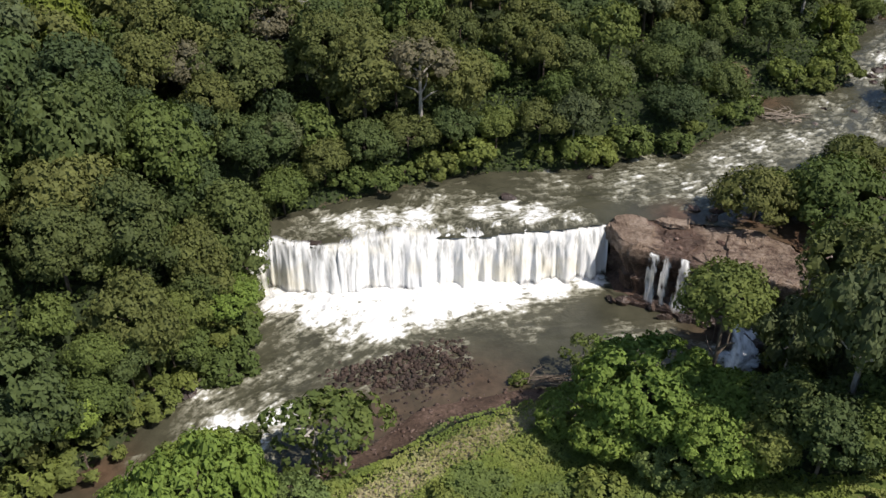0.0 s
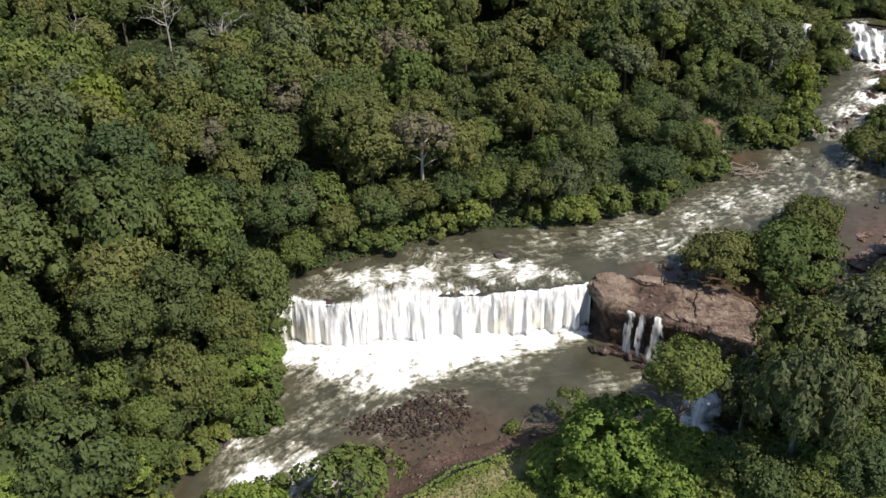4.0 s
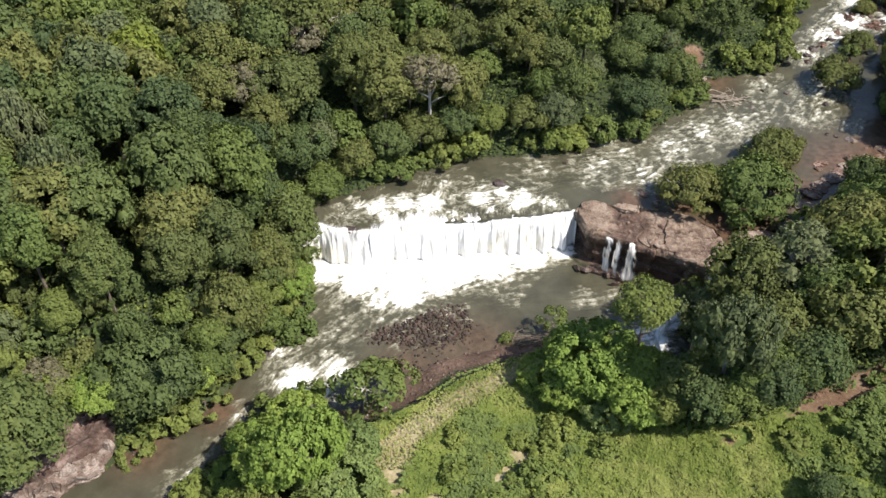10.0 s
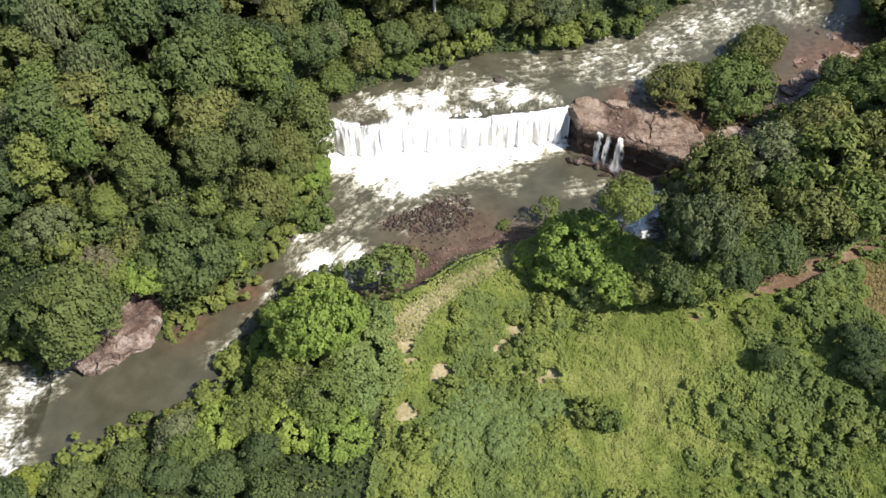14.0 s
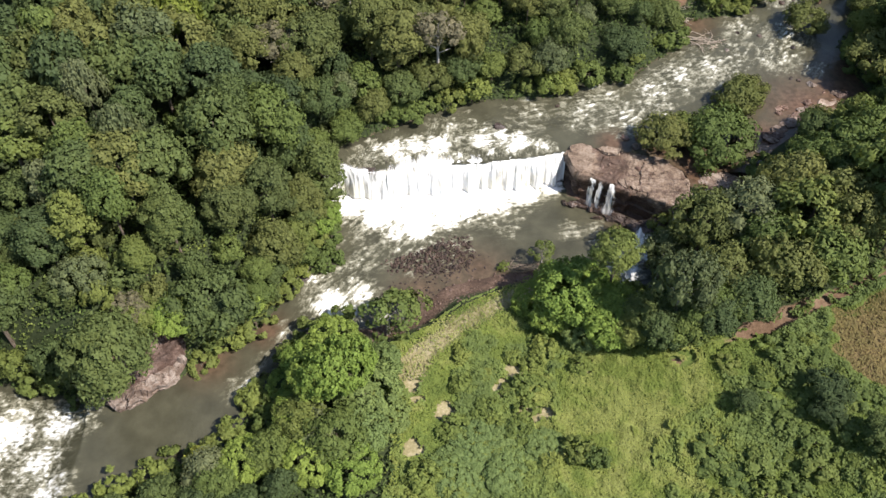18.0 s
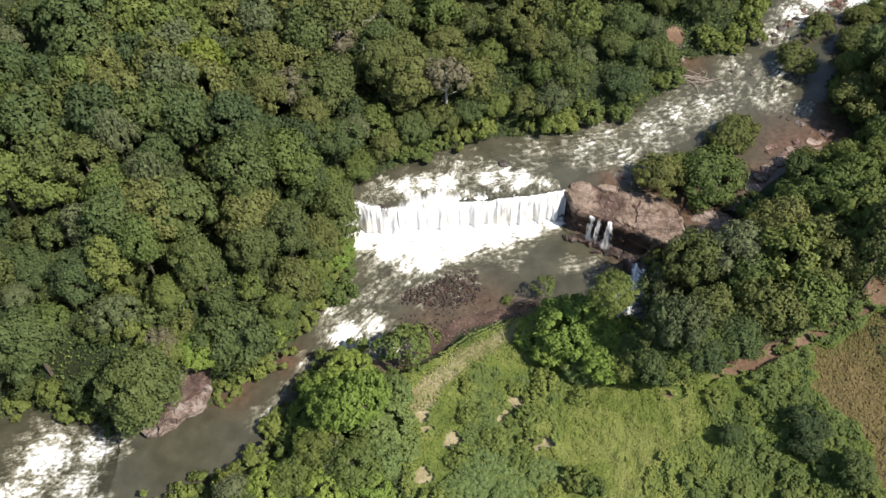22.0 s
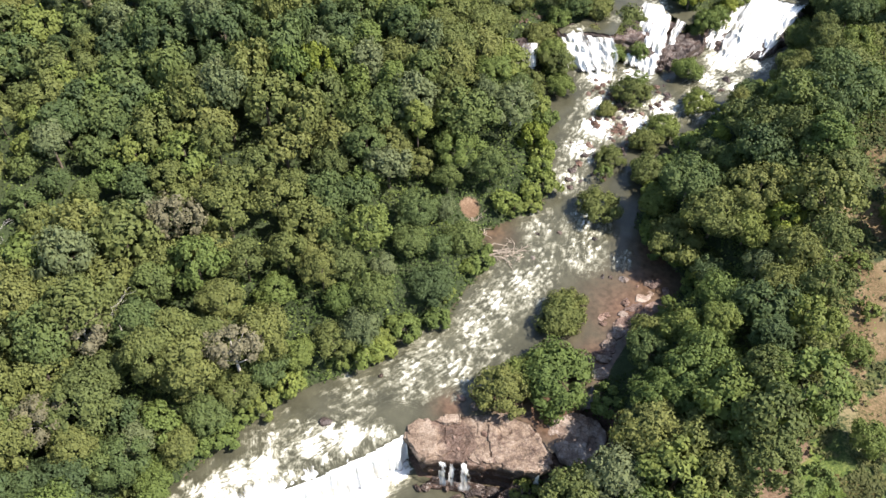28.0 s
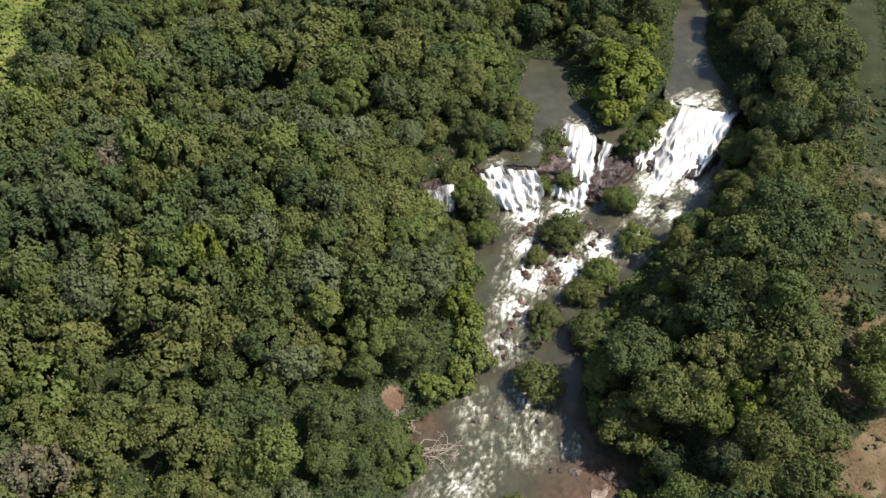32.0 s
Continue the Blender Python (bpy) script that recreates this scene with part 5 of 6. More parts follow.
for i, (x, y) in enumerate(low_pts):
    one = plan_of(np.array([x]), np.array([y]))
    wd = min(float(one["low"][0]), float(one["up"][0]))
    if not 1.0 < wd < 24 or one["seen"][0] > 4 or one["shore"][0] < 1 or (x > -34 and y < -31) or poly_dist(BANK_ROCK, np.array([x]), np.array([y]))[0] < 1.5 or float(np.min(np.hypot(px_[ok] - x, py_[ok] - y))) < 2.4:
        continue
    kind = ("deep", "fresh", "deep", "olive")[int(lattice(np.array([x]), np.array([y]), 5)[0] * 3.99)]
    trunk, crown, depth, bk = THIN[kind][i % len(THIN[kind])]
    size, tall, an = rng.uniform(0.5, 0.8), rng.uniform(4.5, 7.5), rng.uniform(0, 6.28)
    rot = np.array([[math.cos(an), -math.sin(an), 0], [math.sin(an), math.cos(an), 0], [0, 0, 1]])
    base = np.array([x, y, ground_at(x, y) - 0.05])
    dep = min(depth * size * 1.3, tall * 0.95)
    joined[kind].append(((crown[0] * (size, size, dep / depth)) @ rot.T + base + (0, 0, tall - dep), crown[1], rng.uniform()))


def stuff(name, groups, label, category):
    """One mesh of many pieces; groups: material and pieces of (vertices, triangles, tone)."""
    vs, fs, tn, mi, off = [], [], [], [], 0
    for m, (mat, pieces) in enumerate(groups):
        for v, f, t in pieces:
            vs.append(v)
            fs.append(f + off)
            tn.append(np.full(len(v), t) if isinstance(t, float) else t)
            mi.append(np.full(len(f), m))
            off += len(v)
    v, f = np.concatenate(vs).astype(np.float32), np.concatenate(fs).astype(np.int32)
    me = bpy.data.meshes.new(name)
    me.vertices.add(len(v))
    me.vertices.foreach_set("co", v.ravel())
    me.loops.add(f.size)
    me.loops.foreach_set("vertex_index", f.ravel())
    me.polygons.add(len(f))
    me.polygons.foreach_set("loop_start", np.arange(0, f.size, 3, dtype=np.int32))
    me.polygons.foreach_set("loop_total", np.full(len(f), 3, np.int32))
    for mat, _ in groups:
        me.materials.append(mat)
    me.polygons.foreach_set("material_index", np.concatenate(mi).astype(np.int32))
    me.update(calc_edges=True)
    attr(me, "tone", np.concatenate(tn))
    return tagged(new(name, me), label, category, kind="stuff")


stuff("woods", [(WOODS[k], joined[k]) for k in ("deep", "fresh", "olive", "grey", "dry", "bright") if joined[k]] + [(BARK, joined["trunk"])], "closed canopy of mixed green broadleaf forest on the slopes", "forest")

# the leafy layer under the trees
def undergrowth(n, seed):
    r = np.random.default_rng(seed)
    x, y = r.uniform(-95, 200, n), r.uniform(-70, 150, n)
    P = plan_of(x, y)
    w = np.minimum(np.minimum(P["low"], P["up"]), P["pool"])
    k = (P["seen"] < 2) & (w > -0.5) & (P["grass"] > -0.5) & (line_dist(TRACK, x, y) > np.where(x < 72, 1.3, 3.0)) & (P["plat"] > 0.8) & (P["shore"] > 0.0) & (P["dry"] > 0) & ((w < 26) | (r.uniform(0, 1, n) < 0.34))
    k &= (poly_dist(BANK_ROCK, x, y) > 0.2) & (np.hypot(x - 27, y + 23) > 5) & (np.hypot(x - 47.5, y - 38) > 2.2) & (np.hypot(x - 60, y - 2) > 8) & ~((x > -15) & (x < 15) & (y > -43) & (y < -20))
    x, y, w = x[k], y[k], w[k]
    lift = (0.3 + 2.8 * fbm(x / 2.4, y / 2.4, 161, 3) ** 1.5) * smooth(-2.0, 3.5, w) * r.uniform(0.55, 1.0, len(x))
    c = np.stack([x, y, np.maximum(land(x, y), land(x, y) * 0 + 0.3 * (w < 0.4) + land(x, y)) + lift], -1)
    return (*leaf_tris(c, np.tile((0.0, -0.25, 0.9), (len(x), 1)), 0.27, r, 0.7), np.repeat(np.clip(0.5 + 2.4 * (fbm(x / 3, y / 3, 167, 3) - 0.5), 0, 1), 3))


stuff("undergrowth", [(LEAF["under"], [undergrowth(400000, 31)]), (LEAF["herb"], [undergrowth(26000, 32)])], "dense leafy undergrowth below the forest trees", "undergrowth")

# bushes hanging over the banks
spots = scatter(2.3, (-80, -66, 150, 110), 11, 30000)
bx, by = spots[:, 0], spots[:, 1]
B = plan_of(bx, by)
bw = np.minimum(np.minimum(B["low"], B["up"]), B["pool"])
bok = (bw > np.where(bx < -20, -1.2, 0.2)) & (bw < np.where(bx < -20, 2.2, 2.8)) & (B["grass"] > 0.5) & (B["shore"] > 0.3) & (B["plat"] > 1.0)
bok &= (poly_dist(BANK_ROCK, bx, by) > 0.8) & (np.hypot(bx - 27, by + 23) > 5.5)
bok &= B["pool"] > 3.4
bok &= ~((bx > 43) & (bx < 52) & (by > 30) & (by < 46))
bok &= ~(np.hypot(bx - 60, by - 2) < 9)
bz = land(bx, by)
made_b = 0
for i in sorted(np.nonzero(bok)[0], key=lambda q: abs(bx[q] + 10) + abs(by[q] + 5)):
    if made_b >= 290:
        break
    made_b += 1
    k = "bush" if rng.uniform() < 0.72 else "scrub"
    s = rng.uniform(0.9, 1.75)
    plant(k, bx[i], by[i], s, s * rng.uniform(1.7, 2.6), z=bz[i])
# trees that lean out over the lower river from its steep bank
OVERHANG = [(-58, -40), (-46.5, -34.5), (-42, -33.5), (-37, -30.5), (-34, -27), (-31, -22.5), (-28.5, -18), (-26.2, -14.5), (-25.2, -10)]
over_pts = np.array(OVERHANG, float)
for i in range(len(over_pts) - 1):
    run_ = over_pts[i + 1] - over_pts[i]
    out_ = np.array([run_[1], -run_[0]]) / np.hypot(*run_)
    for q in (() if i == 0 else (0.2, 0.7)):
        x, y = over_pts[i] + run_ * q - out_ * rng.uniform(0.0, 1.2)
        s = rng.uniform(0.62, 0.85)
        plant(("fresh", "deep", "creeper", "fresh")[(2 * i + int(q * 2)) % 4], x, y, s, rng.uniform(5.5, 8.5), "leafy tree leaning out over the river from the bank", lean=tuple(out_ * (rng.uniform(0.6, 1.6) if i else 0.2)))

# shrubs in the rough grass
spots = scatter(3.0, (-16, -80, 112, 2), 17, 9000)
gx2, gy2 = spots[:, 0], spots[:, 1]
G = poly_dist(GRASS, gx2, gy2)
dens = fbm(gx2 / 9, gy2 / 9, 97, 3)
gok = (G < -1.0) & (poly_dist(DRY_FIELD, gx2, gy2) > 1) & (line_dist(FOOTPATH, gx2, gy2) > 2.2) & (line_dist(TRACK, gx2, gy2) > 3.0) & (poly_dist(SEEN, gx2, gy2) < 4) & (gx2 < 62)
gok &= (dens > np.where((gx2 > 10) & (gx2 < 33) & (gy2 < -44) & (gy2 > -60), 0.80, np.where(gx2 > 29, 0.40, np.where(gx2 < 10, 0.50, 0.58)))) & ~((gx2 < 10) & (gy2 > -40))
gz = land(gx2, gy2)
made_s = 0
for i in sorted(np.nonzero(gok)[0], key=lambda q: abs(gx2[q] - 20) + 0.5 * abs(gy2[q] + 50)):
    if made_s >= 280:
        break
    made_s += 1
    s = rng.uniform(0.7, 1.5)
    plant("bush" if gx2[i] > 29 and rng.uniform() < 0.75 else "scrub" if rng.uniform() < 0.35 else "herb_bush", gx2[i], gy2[i], s, s * rng.uniform(1.0, 1.7), z=gz[i])


# ---------------------------------------------------------------- grass and herbs
def tufts(name, mat, pts, size, mound, label, category="grass"):
    """Blades and small leaves in low mounds at the points given."""
    r = np.random.default_rng(len(pts))
    n = len(pts)
    lift = mound * fbm(pts[:, 0] / 1.6, pts[:, 1] / 1.6, 171, 3) * r.uniform(0.82, 1.0, n)
    c = np.stack([pts[:, 0], pts[:, 1], land(pts[:, 0], pts[:, 1]) + 0.04 + lift], -1)
    v, f = leaf_tris(c, np.tile((0.15, -0.15, 0.9), (n, 1)), size, r, 0.42)
    x, y = pts[:, 0], pts[:, 1]
    tone = 0.50 + 2.2 * (fbm(x / 5, y / 5, 175, 3) - 0.5) + 0.9 * (fbm(x / 1.3, y / 1.3, 177, 3) - 0.5) + 0.35 * np.exp(-((x - 21) / 9) ** 2 - ((y + 52) / 6) ** 2) - 0.55 * smooth(29, 36, x)
    return stuff(name, [(mat, [(v, f, np.repeat(np.clip(tone, 0, 1), 3))])], label, category)


def field_points(n, seed, box, want):
    r = np.random.default_rng(seed)
    x, y = r.uniform(box[0], box[2], n), r.uniform(box[1], box[3], n)
    k = want(x, y, r)
    return np.stack([x[k], y[k]], -1)


def bare_ground(x, y):
    b = (line_dist(TRACK, x, y) < np.interp(x, [58, 72, 84], [1.0, 2.4, 3.6]) * (0.3 + 1.4 * fbm(x / 4, y / 4, 187, 2))) & (fbm(x / 1.2, y / 1.2, 181, 3) > 0.46)
    for sx, sy, sr in SPOTS:
        b |= np.hypot(x - sx, y - sy) + 2.0 * (fbm(x / 0.9, y / 0.9, 191, 3) - 0.5) < sr * 0.8
    return b


def dry_edge(x, y):
    return poly_dist(DRY_FIELD, x, y) + 9 * (fbm(x / 7, y / 7, 303, 3) - 0.5)


GBOX = (-18, -80, 72, -22)
tufts("tall_grass", LEAF["grass"], field_points(520000, 5, GBOX, lambda x, y, r: (poly_dist(GRASS, x, y) < 0.6) & ~bare_ground(x, y) & (dry_edge(x, y) > -0.5) & (poly_dist(SEEN, x, y) < 6) & (r.uniform(0, 1, x.shape) < 0.06 + 0.94 * smooth(1.5, 4.2, line_dist(FOOTPATH, x, y) + 3 * (fbm(x / 2, y / 2, 189, 3) - 0.5)))),
      0.15, 1.05, "tall yellow-green grass beside the river")
tufts("herbs", LEAF["herb"], field_points(260000, 6, GBOX, lambda x, y, r: (poly_dist(GRASS, x, y) < 1.2) & ~bare_ground(x, y) & (dry_edge(x, y) > 0) & (poly_dist(SEEN, x, y) < 6) & (fbm(x / 6, y / 6, 141, 3) > np.where((x > 11) & (x < 33) & (y < -45), 0.62, np.where(x < 11, 0.44, 0.50))) & (line_dist(FOOTPATH, x, y) > 3.0)),
      0.19, 1.7, "rank green herbs and low growth on the bank")
tufts("dry_grass", LEAF["straw"], field_points(110000, 7, (-18, -86, 72, -20), lambda x, y, r: ~bare_ground(x, y) & (dry_edge(x, y) > 0) & (((poly_dist(GRASS, x, y) < 0.5) & (fbm(x / 5, y / 5, 151, 3) > np.where(x > 32, 0.58, 0.68))) | ((line_dist(FOOTPATH, x, y) < 3.8 * r.uniform(0.3, 1.4, x.shape)) & (poly_dist(GRASS, x, y) < 1)))),
      0.14, 0.45, "dry straw-coloured grass")
tufts("field_grass", LEAF["sward"], field_points(90000, 17, (46, -86, 90, -34), lambda x, y, r: ~bare_ground(x, y) & (dry_edge(x, y) < 1.5)), 0.17, 0.35, "short brown-green grass of a dry field")
tufts("field_growth", LEAF["crop"], field_points(130000, 18, (84, -40, 205, 90), lambda x, y, r: (((along(ROAD, x, y)[1] > 2.4) & (along(ROAD, x, y)[1] < 26)) | ((x > 126) & (along(TRACK, x, y)[1] > 4) & (along(TRACK, x, y)[1] < 30))) & (poly_dist(SEEN, x, y) < 6)), 0.24, 0.5, "low green growth of a field beyond the track")
tufts("verge_grass", LEAF["verge"], field_points(240000, 9, (60, -50, 175, 62), lambda x, y, r: ((poly_dist(GRASS, x, y) < 0.6) | (line_dist(TRACK, x, y) < 12)) & ~bare_ground(x, y) & ((along(ROAD, x, y)[1] < 2.4) | (x > 130)) & (line_dist(ROAD, x, y) > 1.8) & (fbm(x / 5, y / 5, 311, 3) < r.uniform(0.36, 0.60, x.shape)) & (poly_dist(SEEN, x, y) < 6)), 0.3, 0.6, "grass along the dirt track")
tufts("meadow_growth", LEAF["grass"], field_points(26000, 8, (-45, 115, 30, 200), lambda x, y, r: poly_dist(LEFT_MEADOW, x, y) < 3), 0.55, 2.0, "light green scrub and tall grass in a clearing")


# ---------------------------------------------------------------- rock
def stone_arrays(r, rough=0.28, rings=6, seg=9):
    """An angular boulder of unit size."""
    th = np.linspace(0.12, math.pi - 0.12, rings)
    ph = np.arange(seg) * 2 * math.pi / seg
    T_, P_ = np.meshgrid(th, ph, indexing="ij")
    k = 1 + r.uniform(-rough, rough, T_.shape)
    v = np.stack([np.sin(T_) * np.cos(P_) * k, np.sin(T_) * np.sin(P_) * k, np.cos(T_) * k * 0.9], -1).reshape(-1, 3)
    for _ in range(5):                       # flat faces where it has split
        d = r.normal(0, 1, 3)
        d /= np.linalg.norm(d)
        h = v @ d
        v = v - np.outer(np.maximum(h - r.uniform(0.55, 0.8), 0), d)
    f = []
    for i in range(rings - 1):
        for j in range(seg):
            p, q = i * seg + j, i * seg + (j + 1) % seg
            f += [(p, p + seg, q + seg), (p, q + seg, q)]
    top, bot = len(v), len(v) + 1
    v = np.concatenate([v, [v[:seg].mean(0) + (0, 0, 0.05)], [v[-seg:].mean(0)]])
    for j in range(seg):
        f += [(top, j, (j + 1) % seg), (bot, (rings - 1) * seg + (j + 1) % seg, (rings - 1) * seg + j)]
    return v, np.array(f)


STONES = [stone_arrays(R(900 + i)) for i in range(8)]
ROCK_MESH = {m.name: [mesh_from("boulder", *s, m, False) for s in STONES] for m in (ROCK, WET_ROCK, PALE_ROCK, BROWN_ROCK)}


def boulder(x, y, z, sx, sy, sz, mat, label, name="boulder", group="river boulders"):
    ob = new(name, ROCK_MESH[mat.name][int(rng.integers(0, 8))])
    ob.matrix_world = Matrix.LocRotScale((x, y, z), Euler((rng.uniform(-0.2, 0.2), rng.uniform(-0.2, 0.2), rng.uniform(0, 6.28))), (sx, sy, sz))
    return tagged(ob, label, "rock", group)


def cell(x, y, seed):
    """A value for each block of an irregular grid of blocks."""
    ix, iy = np.floor(x), np.floor(y)
    best, val = np.full(x.shape, 1e9), np.zeros(x.shape)
    for a in (-1, 0, 1):
        for b in (-1, 0, 1):
            jx, jy = ix + a, iy + b
            d = (jx + lattice(jx, jy, seed) - x) ** 2 + (jy + lattice(jx, jy, seed + 1) - y) ** 2
            near = d < best
            best, val = np.where(near, d, best), np.where(near, lattice(jx, jy, seed + 2), val)
    return val


def slab(name, poly, top, bottom, mat, label, undercut=0.0, tilt=(0, 0), seed=0, relief=0.5, lift=None, whole=None):
    """A rock ledge: an uneven top with a rounded rim, over sides that step back."""
    p = np.array(poly, float)
    c = p.mean(0)
    q = np.concatenate([p, p[:1]])
    s = np.concatenate([[0], np.cumsum(np.hypot(*np.diff(q, axis=0).T))])
    n = max(40, int(s[-1] * (4.2 if lift else 2.6)))
    u = np.linspace(0, s[-1], n, endpoint=False)
    rim = np.stack([np.interp(u, s, q[:, 0]), np.interp(u, s, q[:, 1])], -1)
    out = rim - c
    out /= np.hypot(*out.T)[:, None]
    rim = rim + out * (0.9 * (fbm(rim[:, 0] / 1.6, rim[:, 1] / 1.6, 200 + seed, 4) - 0.5) + 0.8 * (cell(rim[:, 0] / 2.2, rim[:, 1] / 2.2, 205 + seed) - 0.5))[:, None]
    verts = []
    tops = (0.02, 0.1, 0.18, 0.26, 0.34, 0.42, 0.5, 0.57, 0.64, 0.7, 0.76, 0.82, 0.87, 0.91, 0.945, 0.97, 0.99, 1.0)
    if lift:
        tops = (*np.linspace(0.02, 0.96, 34), 0.98, 0.99, 1.0)
    for k in tops:
        xy = c + (rim - c) * k
        steps = np.floor(fbm(xy[:, 0] / 3.5, xy[:, 1] / 3.5, 210 + seed, 3) * 7) / 7
        z = top + relief * (1.1 * (cell(xy[:, 0] / 1.9, xy[:, 1] / 1.5, 240 + seed) - 0.5) + 1.2 * (steps - 0.5) + 0.7 * (fbm(xy[:, 0] / 1.1, xy[:, 1] / 1.1, 220 + seed, 4) - 0.5)) + (xy - c) @ np.array(tilt) - 0.3 * max(0, (k - 0.95) / 0.05) ** 2
        if lift:
            z = z + lift(xy[:, 0], xy[:, 1])
        verts.append(np.concatenate([xy, z[:, None]], 1))
    rim_z = verts[-1][:, 2]
    for k, (dep, back) in enumerate(((0.08, -0.05), (0.22, 0.12), (0.3, 0.55), (0.5, 0.8), (0.56, 0.45), (0.8, 0.75), (1.0, 0.5))):
        step = undercut * back + 0.45 * (fbm(rim[:, 0] / 0.9 + 5 * k, rim[:, 1] / 0.9, 230 + seed, 3) - 0.5)
        z = rim_z + (bottom - rim_z) * dep
        verts.append(np.concatenate([rim - out * step[:, None], z[:, None]], 1))
    v = np.concatenate(verts)
    rows = len(verts)
    f = []
    for i in range(rows - 1):
        for j in range(n):
            a, b = i * n + j, i * n + (j + 1) % n
            f.append((a, a + n, b + n, b))
    f.append(tuple(range(n)))
    me = mesh_from(name, v, f, mat, False)
    if whole:
        return part(name, me, whole)
    return tagged(new(name, me), label, "rock")


DEBRIS = rock_mat("rock_debris_dark", (0.022, 0.016, 0.013), (0.052, 0.037, 0.030), (0.105, 0.078, 0.062), 0.3)


def plateau_rock():
    """Pale stone that is brown and wet where water runs over it."""
    k = Mat("rock_plateau")
    at = k.n("ShaderNodeAttribute")
    at.attribute_name = "wet"
    big, fine = k.noise(0.5, 6, None, 0.6), k.noise(3.0, 9, None, 0.68)
    both = k.math("ADD", k.math("MULTIPLY", big, 0.5), k.math("MULTIPLY", fine, 0.5))
    wet = k.ramp(k.math("ADD", at.outputs["Fac"], k.math("MULTIPLY", k.math("SUBTRACT", k.noise(0.9, 6, None, 0.7), 0.5), 1.6)), [(0.38, (0, 0, 0)), (0.60, (1, 1, 1))])
    dry = k.ramp(both, [(0.36, (0.080, 0.053, 0.036)), (0.48, (0.180, 0.129, 0.092)), (0.62, (0.300, 0.238, 0.184))])
    run = k.ramp(both, [(0.36, (0.035, 0.022, 0.015)), (0.5, (0.085, 0.052, 0.036)), (0.66, (0.190, 0.130, 0.098))])
    k.bump(k.math("ADD", fine, big), 0.9, 0.3)
    return k.base(k.mix(wet, dry, run), k.math("SUBTRACT", 0.9, k.math("MULTIPLY", wet, 0.5)), 0.4)


def plateau_lift(x, y):
    knob = 0.6 * (1 - smooth(2.4, 3.6, np.hypot(x - 21.4, (y + 2.6) * 0.85) + 1.2 * (fbm(x / 1.5, y / 1.5, 261, 3) - 0.5)))
    sheet = 0.42 * smooth(30.5, 32.0, x + 0.25 * y + 2.5 * (fbm(x / 2, y / 2, 263, 3) - 0.5) + 1.0)
    chan = -0.25 * np.exp(-((x - 25.5 - 0.3 * (y + 4)) / 1.5) ** 2)
    return 0.35 * knob + 0.3 * sheet + chan


plateau = tagged(new("rock_plateau"), "broad red-brown rock plateau with wet patches beside the fall", "rock")
STONE = plateau_rock()
ledge = slab("ledge_body", [(19.6, -5.0), (18.9, -1.5), (20.0, 0.6), (22.4, 1.3), (25, 0.2), (28, -0.8), (32.6, -2.0), (36, -3.2), (39.4, -6.6), (40.4, -9.8), (39.6, -14.6), (36.4, -14.9), (32.4, -12.9), (30.0, -11.3), (27.4, -9.9),
                            (24.6, -8.2), (22.4, -7.0), (20.6, -6.4)], 6.5, -0.6, STONE, "", 1.3, (0, 0), 2, 0.24, plateau_lift, plateau)
lv = np.array([v.co[:] for v in ledge.data.vertices])
damp = 0.75 * np.exp(-((lv[:, 0] - 26.5) / 4.6) ** 2) * (lv[:, 1] < 2) + 0.5 * smooth(6.2, 4.5, lv[:, 2]) + 0.30 * np.exp(-((lv[:, 0] - 34) / 3) ** 2 - ((lv[:, 1] + 4) / 2) ** 2)
attr(ledge.data, "wet", np.clip(damp, 0, 1))
slab("rock_block", [(19.6, -5.0), (18.9, -1.5), (19.9, 0.5), (22.2, 1.2), (23.6, 0.2), (24.0, -2.6), (22.8, -5.2), (21.0, -6.2)], 6.9, 4.6, STONE, "", 0.25, (0, 0.01), 31, 0.28, None, plateau)
slab("rock_sheet", [(29.8, -10.6), (31.0, -7.6), (32.4, -4.6), (34.4, -3.0), (36.4, -3.8), (38.6, -6.6), (39.4, -9.6), (38.8, -14.0), (36.2, -14.6), (32.6, -12.6)], 6.85, 5.8, STONE, "", 0.3, (0.01, 0), 32, 0.22, None, plateau)
slab("rock_block", [(24.2, -0.4), (26.0, 0.2), (28.4, -0.8), (28.0, -2.0), (25.6, -1.8)], 6.95, 6.0, STONE, "", 0.1, (0, 0), 33, 0.3, None, plateau)
slab("rock_block", [(27.0, -8.6), (28.8, -7.6), (30.4, -8.8), (30.0, -10.6), (28.2, -10.0)], 6.85, 5.9, STONE, "", 0.2, (0, 0), 34, 0.3, None, plateau)
for piece, w in zip(plateau.children, (0, 0.22, 0.30, 0.4, 0.45)):
    if "wet" not in piece.data.attributes:
        attr(piece.data, "wet", np.full(len(piece.data.vertices), w))
slab("rock_ledge", [(40.8, -9.4), (42.6, -6.8), (46.0, -7.0), (49.4, -9.6), (49.4, -13.4), (45.6, -17.6), (42.0, -16.8), (40.4, -13.6)], 7.05, 0.5, PALE_ROCK, "pale rock slab with shallow pools beside trees", 0.9, (0, 0), 4, 0.45)
slab("rock_shelf", [(19.4, -7.6), (21, -6.0), (26.5, -9.6), (32, -13.2), (31, -15.2), (27, -12.4), (23, -9.8)], 0.5, -0.8, WET_ROCK, "dark wet broken rock at the foot of the ledge", 0.2, (0, 0), 5, 0.6)
slab("bank_earth", [(-57.0, -40.6), (-53, -42.0), (-49.5, -40.0), (-46.4, -37.4), (-45.8, -35.4), (-49, -33.6), (-55, -37.6)], 4.6, -0.5, ROCK, "pinkish earth and rock face of the steep river bank", -0.9, (-0.02, 0.1), 16, 0.9)
